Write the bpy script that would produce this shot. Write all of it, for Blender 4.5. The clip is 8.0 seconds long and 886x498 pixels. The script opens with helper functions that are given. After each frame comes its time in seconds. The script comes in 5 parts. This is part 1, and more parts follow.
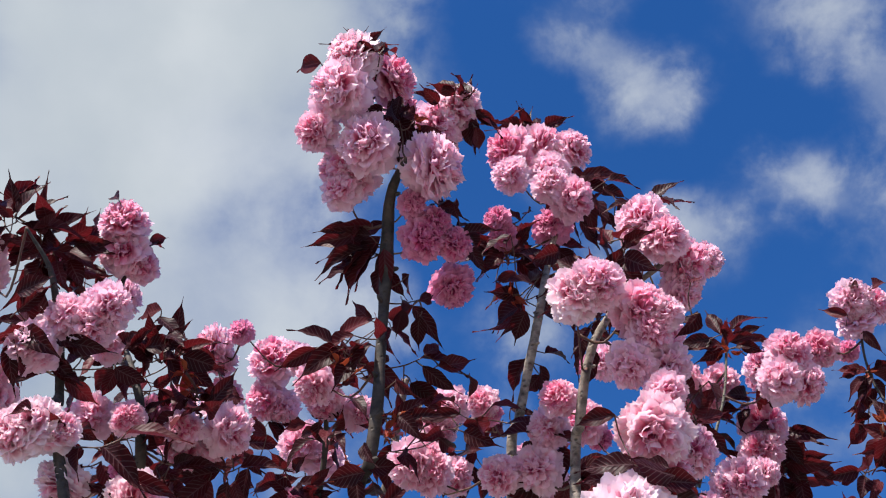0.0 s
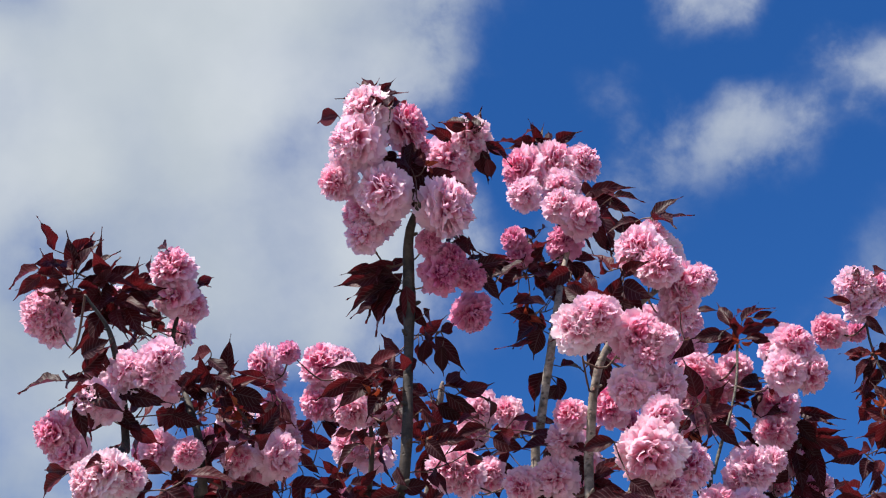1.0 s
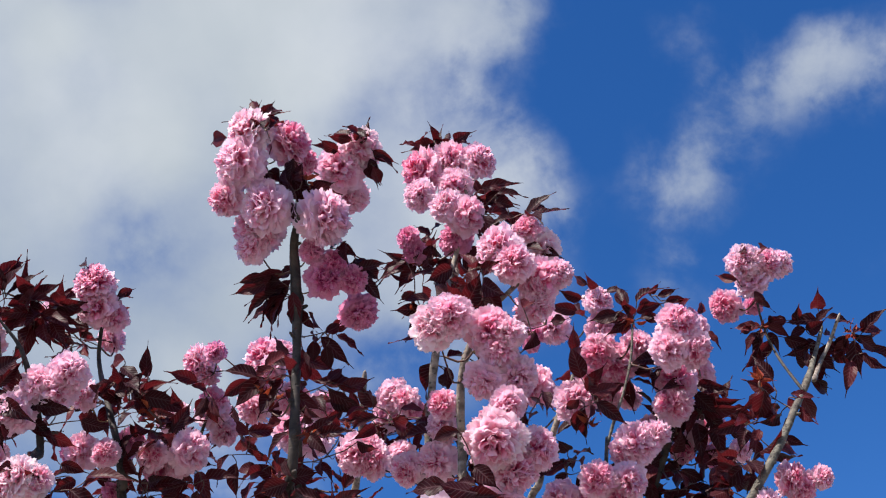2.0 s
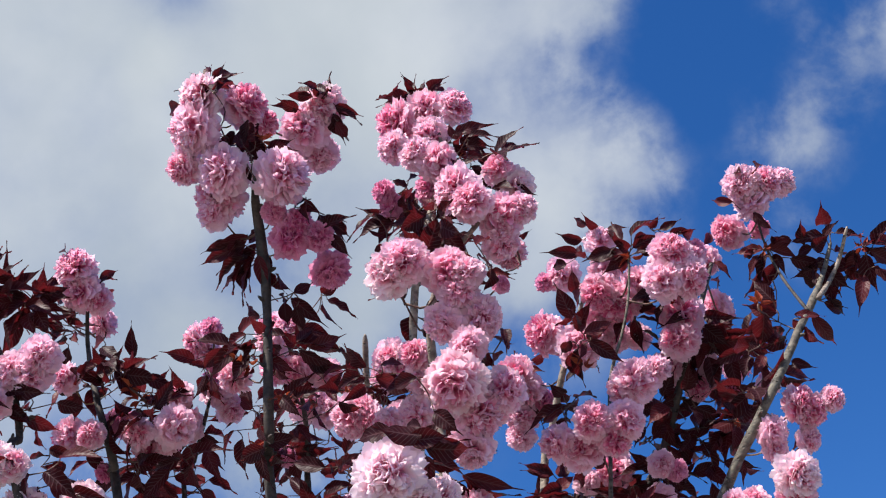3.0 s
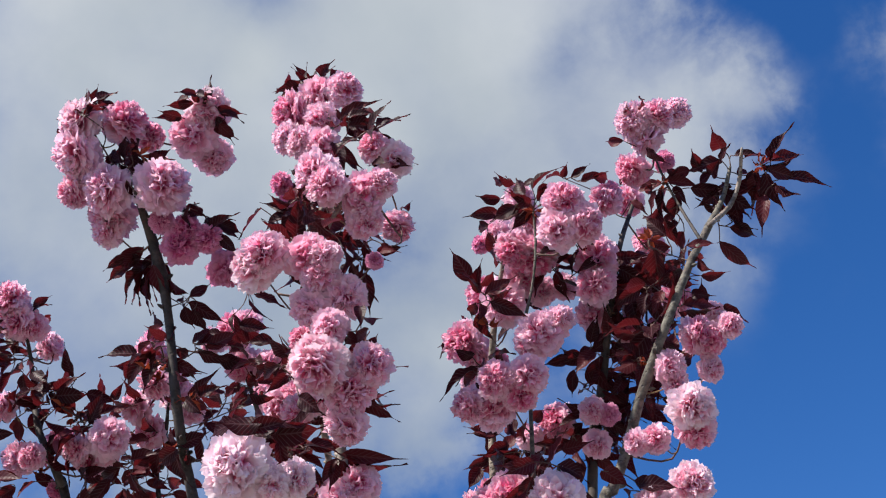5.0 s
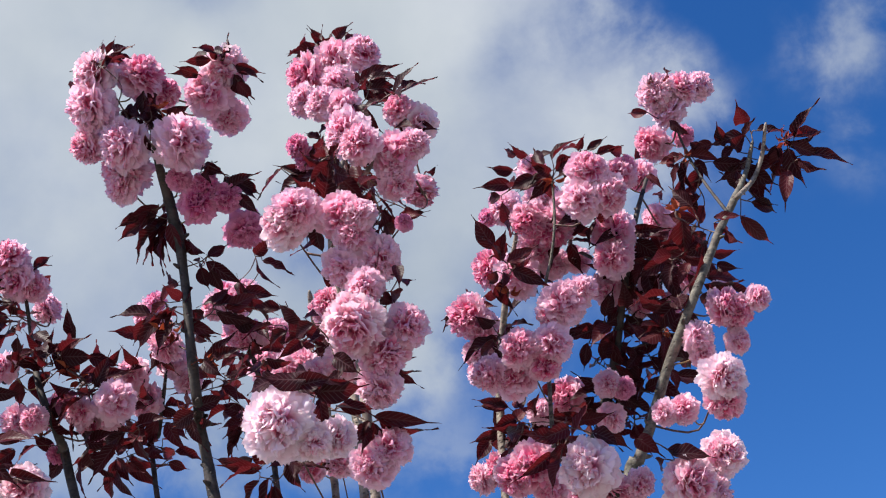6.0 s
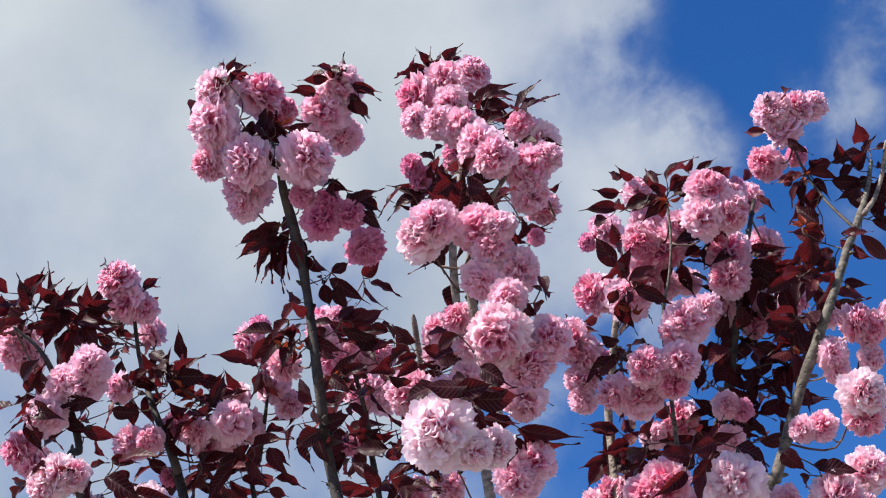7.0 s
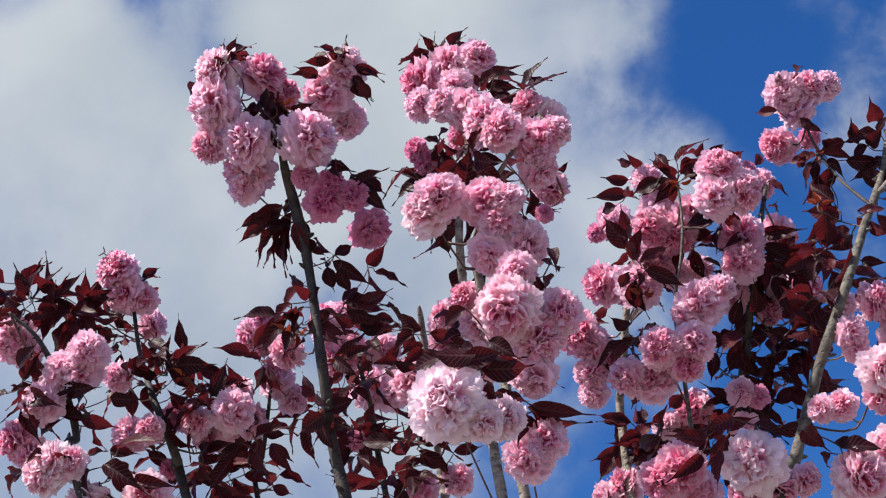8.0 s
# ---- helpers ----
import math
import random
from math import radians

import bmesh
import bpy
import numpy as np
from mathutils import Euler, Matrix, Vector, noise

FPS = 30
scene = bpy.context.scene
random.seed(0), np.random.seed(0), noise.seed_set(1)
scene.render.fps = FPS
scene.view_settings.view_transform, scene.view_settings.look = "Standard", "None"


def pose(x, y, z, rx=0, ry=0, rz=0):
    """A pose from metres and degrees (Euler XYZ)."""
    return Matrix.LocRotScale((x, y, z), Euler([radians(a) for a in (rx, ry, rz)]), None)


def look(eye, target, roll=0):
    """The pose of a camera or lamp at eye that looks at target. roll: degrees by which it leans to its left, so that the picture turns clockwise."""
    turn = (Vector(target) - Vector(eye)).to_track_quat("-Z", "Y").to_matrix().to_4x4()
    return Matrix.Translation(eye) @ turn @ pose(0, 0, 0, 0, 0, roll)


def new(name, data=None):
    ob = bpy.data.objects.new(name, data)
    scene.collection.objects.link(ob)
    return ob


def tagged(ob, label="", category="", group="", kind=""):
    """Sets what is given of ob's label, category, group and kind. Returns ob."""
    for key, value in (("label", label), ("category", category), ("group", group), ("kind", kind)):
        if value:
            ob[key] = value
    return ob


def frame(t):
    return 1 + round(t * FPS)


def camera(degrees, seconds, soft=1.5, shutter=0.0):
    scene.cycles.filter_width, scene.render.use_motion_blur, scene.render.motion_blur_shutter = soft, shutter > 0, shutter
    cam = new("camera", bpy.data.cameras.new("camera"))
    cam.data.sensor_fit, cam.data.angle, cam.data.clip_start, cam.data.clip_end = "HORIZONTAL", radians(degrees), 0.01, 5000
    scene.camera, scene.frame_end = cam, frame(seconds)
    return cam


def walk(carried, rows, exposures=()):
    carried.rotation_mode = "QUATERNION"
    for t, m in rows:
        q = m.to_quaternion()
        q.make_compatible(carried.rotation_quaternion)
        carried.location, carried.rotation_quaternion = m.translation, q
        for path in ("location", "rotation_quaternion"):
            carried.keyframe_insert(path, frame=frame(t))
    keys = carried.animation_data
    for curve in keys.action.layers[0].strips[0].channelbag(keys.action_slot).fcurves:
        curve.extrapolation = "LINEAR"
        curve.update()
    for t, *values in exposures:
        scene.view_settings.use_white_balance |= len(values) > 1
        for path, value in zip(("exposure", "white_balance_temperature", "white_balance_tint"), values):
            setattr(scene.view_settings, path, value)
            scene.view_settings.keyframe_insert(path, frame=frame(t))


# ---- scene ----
cam = camera(39.8, 8.0, soft=1.15)
METRES, EYE, TILT, LEAN, TURN = 1.6, 1.5, 46.0, 0.0, 0.0
ROWS = [
    (0.0, 0.0, 0.0, 0.0, -0.0, -0.0, -0.0),
    (0.5, 0.04, -0.0515, 0.0459, 1.58, -1.87, 2.17),
    (1.0, 0.0499, -0.0864, 0.1004, 3.16, -3.9, 3.78),
    (1.5, 0.1267, -0.1282, 0.1351, 4.54, -5.19, 5.35),
    (1.7, 0.1792, -0.1489, 0.1411, 5.46, -5.50, 6.03),
    (2.8, 0.3381, -0.1113, 0.0821, 10.22, -5.30, 11.71),
    (3.0, 0.3595, -0.0969, 0.065, 11.53, -5.18, 13.18),
    (3.5, 0.4339, -0.0729, 0.031, 15.01, -4.38, 16.82),
    (4.0, 0.5301, -0.0519, -0.0004, 17.74, -4.06, 20.73),
    (4.5, 0.5697, -0.0477, -0.0036, 18.3, -4.41, 22.45),
    (4.7, 0.5706, -0.0508, 0.0012, 17.77, -4.66, 22.54),
    (5.8, 0.5131, -0.0741, 0.0196, 14.22, -6.76, 20.31),
    (6.0, 0.4795, -0.0681, 0.0108, 13.62, -6.54, 20.37),
    (6.5, 0.4103, -0.0801, 0.0164, 13.45, -5.51, 20.23),
    (7.0, 0.3697, -0.088, 0.0157, 13.99, -3.9, 20.44),
    (7.5, 0.3523, -0.0801, -0.0066, 14.2, -3.07, 20.72),
    (8.0, 0.3465, -0.0685, -0.0278, 14.2, -2.32, 20.89),
]
EXPOSURES = [(0.0, 0.87), (3.5, 0.89), (4.0, 0.84), (4.5, 0.71), (4.7, 0.72), (5.8, 0.85), (6.5, 0.94), (7.0, 0.92), (7.5, 0.81), (8.0, 0.82)]
walk(cam, [(t, pose(0, 0, EYE, TILT, LEAN, TURN) @ pose(METRES * x, METRES * y, METRES * z, 90 + pitch, roll, yaw)) for t, x, y, z, yaw, pitch, roll in ROWS], EXPOSURES)

# ---- world, sun, exposure ----
SUN_TO = Vector((-0.37, -0.55, 0.75)).normalized()

world = bpy.data.worlds.new("sky")
scene.world = world
world.use_nodes = True
WT = world.node_tree


def link(tree, a, b):
    tree.links.new(a, b)


def node(tree, kind, **values):
    n = tree.nodes.new(kind)
    for key, value in values.items():
        if key in n.inputs:
            n.inputs[key].default_value = value
    return n


def math_node(tree, op, a, b=None, c=None):
    n = tree.nodes.new("ShaderNodeMath")
    n.operation = op
    for i, v in enumerate((a, b, c)):
        if v is None:
            continue
        if isinstance(v, (int, float)):
            n.inputs[i].default_value = v
        else:
            link(tree, v, n.inputs[i])
    return n.outputs[0]


def map_range(tree, value, a, b, c=0.0, d=1.0, smooth=True):
    n = tree.nodes.new("ShaderNodeMapRange")
    n.interpolation_type = "SMOOTHSTEP" if smooth else "LINEAR"
    for i, v in enumerate((a, b, c, d)):
        n.inputs[i + 1].default_value = v
    link(tree, value, n.inputs[0])
    return n.outputs[0]


def mix_colour(tree, factor, a, b, blend="MIX"):
    n = tree.nodes.new("ShaderNodeMix")
    n.data_type, n.blend_type = "RGBA", blend
    for socket, v in ((n.inputs[0], factor), (n.inputs[6], a), (n.inputs[7], b)):
        if isinstance(v, (int, float)):
            socket.default_value = v
        elif isinstance(v, tuple):
            socket.default_value = (*v, 1.0)
        else:
            link(tree, v, socket)
    return n.outputs[2]


def noise_node(tree, vector, scale, detail=6.0, rough=0.55, distort=0.0):
    n = node(tree, "ShaderNodeTexNoise", Scale=scale, Detail=detail, Roughness=rough, Distortion=distort)
    if vector is not None:
        link(tree, vector, n.inputs["Vector"])
    return n


# the sky's clouds, as soft heaps: compass bearing, height and width in degrees, weight
CLOUDS = []


def cloud_heap(bearing, height, width, weight):
    CLOUDS.append((bearing, height, width, weight))


cloud_heap(-29.8, 46.0, 8.0, 0.74)
cloud_heap(0.5, 46.0, 8.0, 0.27)
cloud_heap(-43.5, 32.0, 8.0, 0.51)
cloud_heap(-0.1, 47.5, 1.9, -0.28)
cloud_heap(-48.9, 47.5, 3.0, 0.40)
cloud_heap(-15.9, 57.0, 5.0, 0.59)
cloud_heap(-14.9, 37.0, 5.0, 0.37)
cloud_heap(30.7, 46.0, 8.0, 0.28)
cloud_heap(-28.2, 30.0, 3.0, 0.31)
cloud_heap(-6.7, 43.0, 1.9, 0.13)
cloud_heap(6.0, 41.8, 1.3, 0.20)
cloud_heap(-45.4, 52.0, 1.9, 0.47)
cloud_heap(11.5, 44.5, 1.9, 0.12)
cloud_heap(-50.2, 40.0, 3.0, 0.25)
cloud_heap(-15.6, 47.5, 3.0, 0.09)
cloud_heap(-7.5, 50.2, 1.3, 0.15)
cloud_heap(-26.7, 40.0, 1.9, -0.14)
cloud_heap(13.1, 52.6, 1.3, 0.26)
cloud_heap(16.9, 45.4, 1.3, 0.21)
cloud_heap(18.1, 41.5, 1.9, -0.05)
cloud_heap(-13.8, 32.5, 1.9, -0.23)
cloud_heap(4.1, 38.2, 1.3, 0.18)
cloud_heap(-3.7, 41.8, 1.3, 0.22)
cloud_heap(-40.3, 47.8, 1.3, 0.09)
cloud_heap(-29.7, 53.5, 1.9, 0.13)
cloud_heap(20.8, 37.0, 1.9, 0.15)
cloud_heap(-23.8, 34.0, 1.9, 0.20)
cloud_heap(30.8, 53.5, 1.9, 0.12)
cloud_heap(22.1, 46.6, 1.3, 0.10)
cloud_heap(5.8, 52.0, 1.9, -0.17)
cloud_heap(11.2, 56.2, 1.3, 0.17)
cloud_heap(7.9, 47.8, 1.3, 0.07)
cloud_heap(25.5, 45.4, 1.3, 0.21)
cloud_heap(16.9, 51.4, 1.3, 0.31)
cloud_heap(-10.8, 43.0, 1.3, 0.07)
cloud_heap(-21.6, 46.6, 1.3, 0.10)
cloud_heap(15.0, 49.0, 1.3, -0.25)
cloud_heap(10.9, 38.5, 1.9, -0.11)
cloud_heap(-20.8, 27.4, 1.3, 0.15)
cloud_heap(-6.4, 47.8, 1.3, -0.18)
cloud_heap(0.3, 44.2, 1.3, -0.22)
cloud_heap(-2.8, 33.0, 5.0, -0.13)
cloud_heap(2.5, 56.5, 1.9, -0.14)
cloud_heap(-18.9, 32.2, 1.3, -0.15)
cloud_heap(22.0, 44.2, 1.3, -0.21)
cloud_heap(20.6, 50.2, 1.3, -0.16)
cloud_heap(0.6, 39.4, 1.3, -0.16)
cloud_heap(4.6, 46.6, 1.3, -0.19)
cloud_heap(-50.6, 50.2, 1.3, 0.25)
cloud_heap(-22.5, 50.2, 1.3, 0.05)
cloud_heap(-35.5, 46.6, 1.3, 0.18)
cloud_heap(-43.6, 43.0, 1.3, 0.08)
cloud_heap(-27.2, 43.0, 1.3, 0.12)
cloud_heap(-30.5, 35.5, 1.9, 0.14)
cloud_heap(-27.1, 49.0, 1.3, 0.05)
cloud_heap(24.1, 49.0, 1.3, -0.26)
cloud_heap(15.3, 55.0, 1.3, -0.13)
cloud_heap(-14.6, 46.6, 1.3, -0.13)
cloud_heap(-9.4, 40.6, 1.3, 0.19)
cloud_heap(-8.4, 56.5, 1.9, 0.13)
cloud_heap(-20.9, 37.0, 1.3, 0.12)
cloud_heap(-16.0, 32.2, 1.3, 0.21)
cloud_heap(-41.3, 50.2, 1.3, 0.09)
cloud_heap(27.4, 53.8, 1.3, 0.13)
cloud_heap(-32.3, 52.6, 1.3, 0.19)
cloud_heap(-42.2, 52.6, 1.3, -0.17)
cloud_heap(-53.7, 44.5, 1.9, 0.11)
cloud_heap(-28.8, 32.2, 1.3, -0.06)
cloud_heap(3.6, 44.2, 1.3, 0.02)
cloud_heap(-41.2, 45.4, 1.3, 0.09)
cloud_heap(24.3, 35.8, 1.3, 0.13)
cloud_heap(-11.1, 38.2, 1.3, 0.20)
cloud_heap(14.1, 41.5, 1.9, -0.17)
cloud_heap(-19.8, 44.2, 1.3, 0.07)
cloud_heap(1.6, 51.4, 1.3, -0.18)
cloud_heap(9.1, 52.6, 1.3, -0.20)
cloud_heap(-54.6, 47.8, 1.3, 0.14)
cloud_heap(-32.7, 45.4, 1.3, -0.16)
cloud_heap(-35.6, 50.2, 1.3, -0.12)
cloud_heap(-28.9, 39.4, 1.3, -0.14)
cloud_heap(27.8, 49.0, 1.3, -0.20)
cloud_heap(11.3, 49.0, 1.3, -0.14)
cloud_heap(-0.4, 41.8, 1.3, -0.10)
cloud_heap(19.5, 55.0, 1.3, -0.12)
cloud_heap(15.2, 45.4, 1.3, 0.15)
cloud_heap(-40.6, 29.8, 1.3, 0.11)
cloud_heap(-24.1, 45.4, 1.3, -0.08)
cloud_heap(-36.0, 41.5, 1.9, -0.05)
cloud_heap(-31.9, 50.2, 1.3, -0.04)
cloud_heap(-23.1, 32.2, 1.3, 0.09)
cloud_heap(-2.4, 46.6, 1.3, -0.13)
cloud_heap(-21.4, 41.8, 1.3, -0.05)
cloud_heap(-3.6, 45.4, 1.3, 0.06)
cloud_heap(4.0, 49.0, 1.3, -0.08)
cloud_heap(3.2, 40.6, 1.3, 0.05)
cloud_heap(-37.8, 45.4, 1.3, -0.06)
cloud_heap(18.7, 49.0, 1.3, -0.16)
cloud_heap(23.0, 52.6, 1.3, -0.11)
cloud_heap(25.3, 43.0, 1.3, -0.10)
cloud_heap(-1.9, 32.2, 1.3, 0.11)
cloud_heap(-31.6, 32.2, 1.3, 0.09)
cloud_heap(-41.7, 38.2, 1.3, 0.07)
cloud_heap(8.7, 38.2, 1.3, -0.12)
cloud_heap(-17.1, 47.8, 1.3, 0.08)
cloud_heap(-2.7, 52.6, 1.3, -0.10)
cloud_heap(17.6, 39.4, 1.3, -0.12)
cloud_heap(-25.4, 29.8, 1.3, 0.12)
cloud_heap(20.5, 41.8, 1.3, -0.13)
cloud_heap(-2.2, 28.0, 1.9, 0.05)
cloud_heap(16.9, 35.8, 1.3, 0.06)
cloud_heap(-13.1, 44.2, 1.3, 0.05)
cloud_heap(-19.6, 39.4, 1.3, 0.06)
cloud_heap(-17.5, 28.0, 1.9, 0.04)
cloud_heap(28.5, 51.4, 1.3, 0.12)
cloud_heap(-34.1, 33.4, 1.3, 0.06)
cloud_heap(-44.3, 46.6, 1.3, 0.05)
cloud_heap(-38.1, 49.0, 1.3, 0.07)
cloud_heap(-23.4, 55.0, 1.9, 0.08)
cloud_heap(23.7, 55.0, 1.3, 0.07)
cloud_heap(-31.3, 28.6, 1.3, 0.08)
cloud_heap(22.2, 47.8, 1.3, 0.18)
cloud_heap(4.9, 55.0, 1.3, -0.11)
cloud_heap(9.0, 55.0, 1.3, 0.09)
cloud_heap(-6.3, 40.6, 1.3, -0.05)
cloud_heap(-7.5, 34.6, 1.3, 0.07)


def build_sky():
    t = WT
    t.nodes.clear()
    out = t.nodes.new("ShaderNodeOutputWorld")
    back = t.nodes.new("ShaderNodeBackground")
    link(t, back.outputs[0], out.inputs[0])
    sky = t.nodes.new("ShaderNodeTexSky")
    sky.sky_type, sky.sun_disc = "NISHITA", False
    sky.sun_elevation = math.asin(SUN_TO.z)
    sky.sun_rotation = math.atan2(SUN_TO.x, SUN_TO.y)
    sky.air_density, sky.dust_density, sky.ozone_density = 1.0, 0.4, 2.5
    place = t.nodes.new("ShaderNodeTexCoord").outputs["Generated"]
    # wind-torn edges: the direction is shaken before the heaps are summed
    shake = noise_node(t, place, 7.0, 6.0, 0.64)
    off = t.nodes.new("ShaderNodeVectorMath")
    off.operation = "MULTIPLY_ADD"
    link(t, shake.outputs["Color"], off.inputs[0])
    off.inputs[1].default_value = (0.06, 0.06, 0.06)
    off.inputs[2].default_value = (-0.03, -0.03, -0.03)
    moved = t.nodes.new("ShaderNodeVectorMath")
    moved.operation = "ADD"
    link(t, place, moved.inputs[0])
    link(t, off.outputs[0], moved.inputs[1])
    unit = t.nodes.new("ShaderNodeVectorMath")
    unit.operation = "NORMALIZE"
    link(t, moved.outputs[0], unit.inputs[0])
    total = None
    for bearing, height, width, weight in CLOUDS:
        a, e = radians(bearing), radians(height)
        dot = t.nodes.new("ShaderNodeVectorMath")
        dot.operation = "DOT_PRODUCT"
        link(t, unit.outputs[0], dot.inputs[0])
        dot.inputs[1].default_value = (math.sin(a) * math.cos(e), math.cos(a) * math.cos(e), math.sin(e))
        k = 1 / radians(width) ** 2
        heap = math_node(t, "EXPONENT", math_node(t, "MULTIPLY_ADD", dot.outputs["Value"], k, -k))
        total = math_node(t, "MULTIPLY", heap, weight) if total is None else math_node(t, "MULTIPLY_ADD", heap, weight, total)
    wisps = noise_node(t, place, 8.0, 7.0, 0.58, 0.1).outputs[0]
    torn = math_node(t, "MULTIPLY", math_node(t, "SUBTRACT", wisps, 0.5), math_node(t, "ADD", map_range(t, total, 0.0, 0.3, 0.06, 0.62), map_range(t, total, 0.45, 0.9, 0.0, -0.42)))
    frayed = map_range(t, noise_node(t, place, 15.0, 7.0, 0.56, 0.15).outputs[0], 0.34, 0.66, 0.45, 1.45)
    thin = map_range(t, total, 0.3, 0.65, 1.0, 0.0)
    fray = math_node(t, "ADD", math_node(t, "MULTIPLY", math_node(t, "SUBTRACT", frayed, 1.0), thin), 1.0)
    rough = math_node(t, "ADD", torn, math_node(t, "MULTIPLY", total, fray))
    cover = map_range(t, rough, 0.05, 0.92)
    shade = noise_node(t, place, 4.5, 5.0, 0.5).outputs[0]
    height = t.nodes.new("ShaderNodeSeparateXYZ")
    link(t, place, height.inputs[0])
    bright = math_node(t, "ADD", map_range(t, height.outputs[2], 0.42, 0.80, 0.0, 0.55), map_range(t, shade, 0.35, 0.65, 0.0, 0.55))
    cloud = mix_colour(t, bright, CLOUD_DARK, CLOUD_LIGHT)
    hue = node(t, "ShaderNodeHueSaturation", Saturation=SKY_SATURATION, Value=SKY_VALUE)
    link(t, sky.outputs[0], hue.inputs["Color"])
    tint = mix_colour(t, 1.0, hue.outputs[0], SKY_TINT, "MULTIPLY")
    link(t, mix_colour(t, cover, tint, cloud), back.inputs[0])
    back.inputs[1].default_value = 0.086


CLOUD_LIGHT, CLOUD_DARK = (4.15, 4.45, 4.75), (2.6, 3.05, 3.5)
SKY_SATURATION, SKY_VALUE, SKY_TINT = 1.32, 0.86, (0.86, 0.93, 1.20)
build_sky()

sun = new("sun", bpy.data.lights.new("sun", "SUN"))
sun.data.energy, sun.data.angle, sun.data.color = 5.0, radians(0.53), (1.0, 0.95, 0.87)
sun.matrix_world = look(SUN_TO * 30, (0, 0, 0))


# ---- materials ----
def material(name):
    m = bpy.data.materials.new(name)
    m.use_nodes = True
    t = m.node_tree
    return m, t, t.nodes["Principled BSDF"], t.nodes["Material Output"]


def uv(t):
    sep = t.nodes.new("ShaderNodeSeparateXYZ")
    link(t, t.nodes.new("ShaderNodeTexCoord").outputs["UV"], sep.inputs[0])
    return sep.outputs[0], sep.outputs[1]


def bump(t, shader, height, strength, distance):
    b = node(t, "ShaderNodeBump", Strength=strength, Distance=distance)
    link(t, height, b.inputs["Height"])
    link(t, b.outputs[0], shader.inputs["Normal"])


def petal_material(name, foot, rim):
    """Thin, matt and let through by light; deeper at the foot, paler at the rim, with fine veins."""
    m, t, shader, out = material(name)
    u, v = uv(t)
    rand = t.nodes.new("ShaderNodeObjectInfo").outputs["Random"]
    leafy = t.nodes.new("ShaderNodeNewGeometry").outputs["Random Per Island"]
    veins = node(t, "ShaderNodeTexWave", Scale=9.0, Distortion=2.5, Detail=2.0)
    blot = noise_node(t, t.nodes.new("ShaderNodeTexCoord").outputs["Object"], 3.5, 4.0, 0.6).outputs[0]
    along = math_node(t, "ADD", v, math_node(t, "MULTIPLY", math_node(t, "SUBTRACT", blot, 0.5), 0.7))
    along = math_node(t, "ADD", along, math_node(t, "MULTIPLY", math_node(t, "SUBTRACT", leafy, 0.5), 0.35))
    along = math_node(t, "ADD", along, math_node(t, "MULTIPLY", math_node(t, "SUBTRACT", rand, 0.5), 0.45))
    colour = mix_colour(t, map_range(t, along, 0.15, 1.05), foot, rim)
    link(t, colour, shader.inputs["Base Color"])
    shader.inputs["Roughness"].default_value = 0.6
    shader.inputs["Specular IOR Level"].default_value = 0.25
    bump(t, shader, veins.outputs[0], 0.15, 0.0006)
    thin = t.nodes.new("ShaderNodeBsdfTranslucent")
    link(t, mix_colour(t, 1.0, colour, (1.0, 0.86, 0.93), "MULTIPLY"), thin.inputs[0])
    mix = node(t, "ShaderNodeMixShader", Fac=0.46)
    link(t, shader.outputs[0], mix.inputs[1])
    link(t, thin.outputs[0], mix.inputs[2])
    link(t, mix.outputs[0], out.inputs[0])
    return m


PINK = petal_material("petals_pink", (0.82, 0.19, 0.37), (0.945, 0.71, 0.80))
PALE = petal_material("petals_pale", (0.85, 0.28, 0.45), (0.955, 0.83, 0.865))
DEEP = petal_material("petals_deep", (0.70, 0.14, 0.34), (0.88, 0.45, 0.63))


def leaf_material(name, deep, light, bright, glow):
    """Young copper-red leaf: dark glossy face, pale side veins, red where the sun comes through."""
    m, t, shader, out = material(name)
    u, v = uv(t)
    rand = t.nodes.new("ShaderNodeObjectInfo").outputs["Random"]
    side = math_node(t, "ABSOLUTE", math_node(t, "SUBTRACT", u, 0.5))
    vein = math_node(t, "SINE", math_node(t, "MULTIPLY", math_node(t, "SUBTRACT", v, math_node(t, "MULTIPLY", side, 0.45)), 62.0))
    rib = map_range(t, side, 0.0, 0.05, 1.0, 0.0)
    line = math_node(t, "MAXIMUM", map_range(t, vein, 0.75, 1.0), rib)
    blot = noise_node(t, t.nodes.new("ShaderNodeTexCoord").outputs["Object"], 5.0, 5.0, 0.6).outputs[0]
    face = mix_colour(t, blot, deep, light)
    face = mix_colour(t, map_range(t, rand, 0.5, 1.0), face, bright)
    face = mix_colour(t, math_node(t, "MULTIPLY", line, 0.30), face, (0.28, 0.14, 0.15))
    link(t, face, shader.inputs["Base Color"])
    shader.inputs["Roughness"].default_value = 0.42
    shader.inputs["Specular IOR Level"].default_value = 0.08
    bump(t, shader, math_node(t, "ADD", math_node(t, "MULTIPLY", vein, 0.5), blot), 0.16, 0.001)
    thin = t.nodes.new("ShaderNodeBsdfTranslucent")
    link(t, mix_colour(t, math_node(t, "MULTIPLY", line, 0.5), glow, (0.06, 0.006, 0.005)), thin.inputs[0])
    mix = node(t, "ShaderNodeMixShader", Fac=0.20)
    link(t, shader.outputs[0], mix.inputs[1])
    link(t, thin.outputs[0], mix.inputs[2])
    link(t, mix.outputs[0], out.inputs[0])
    return m


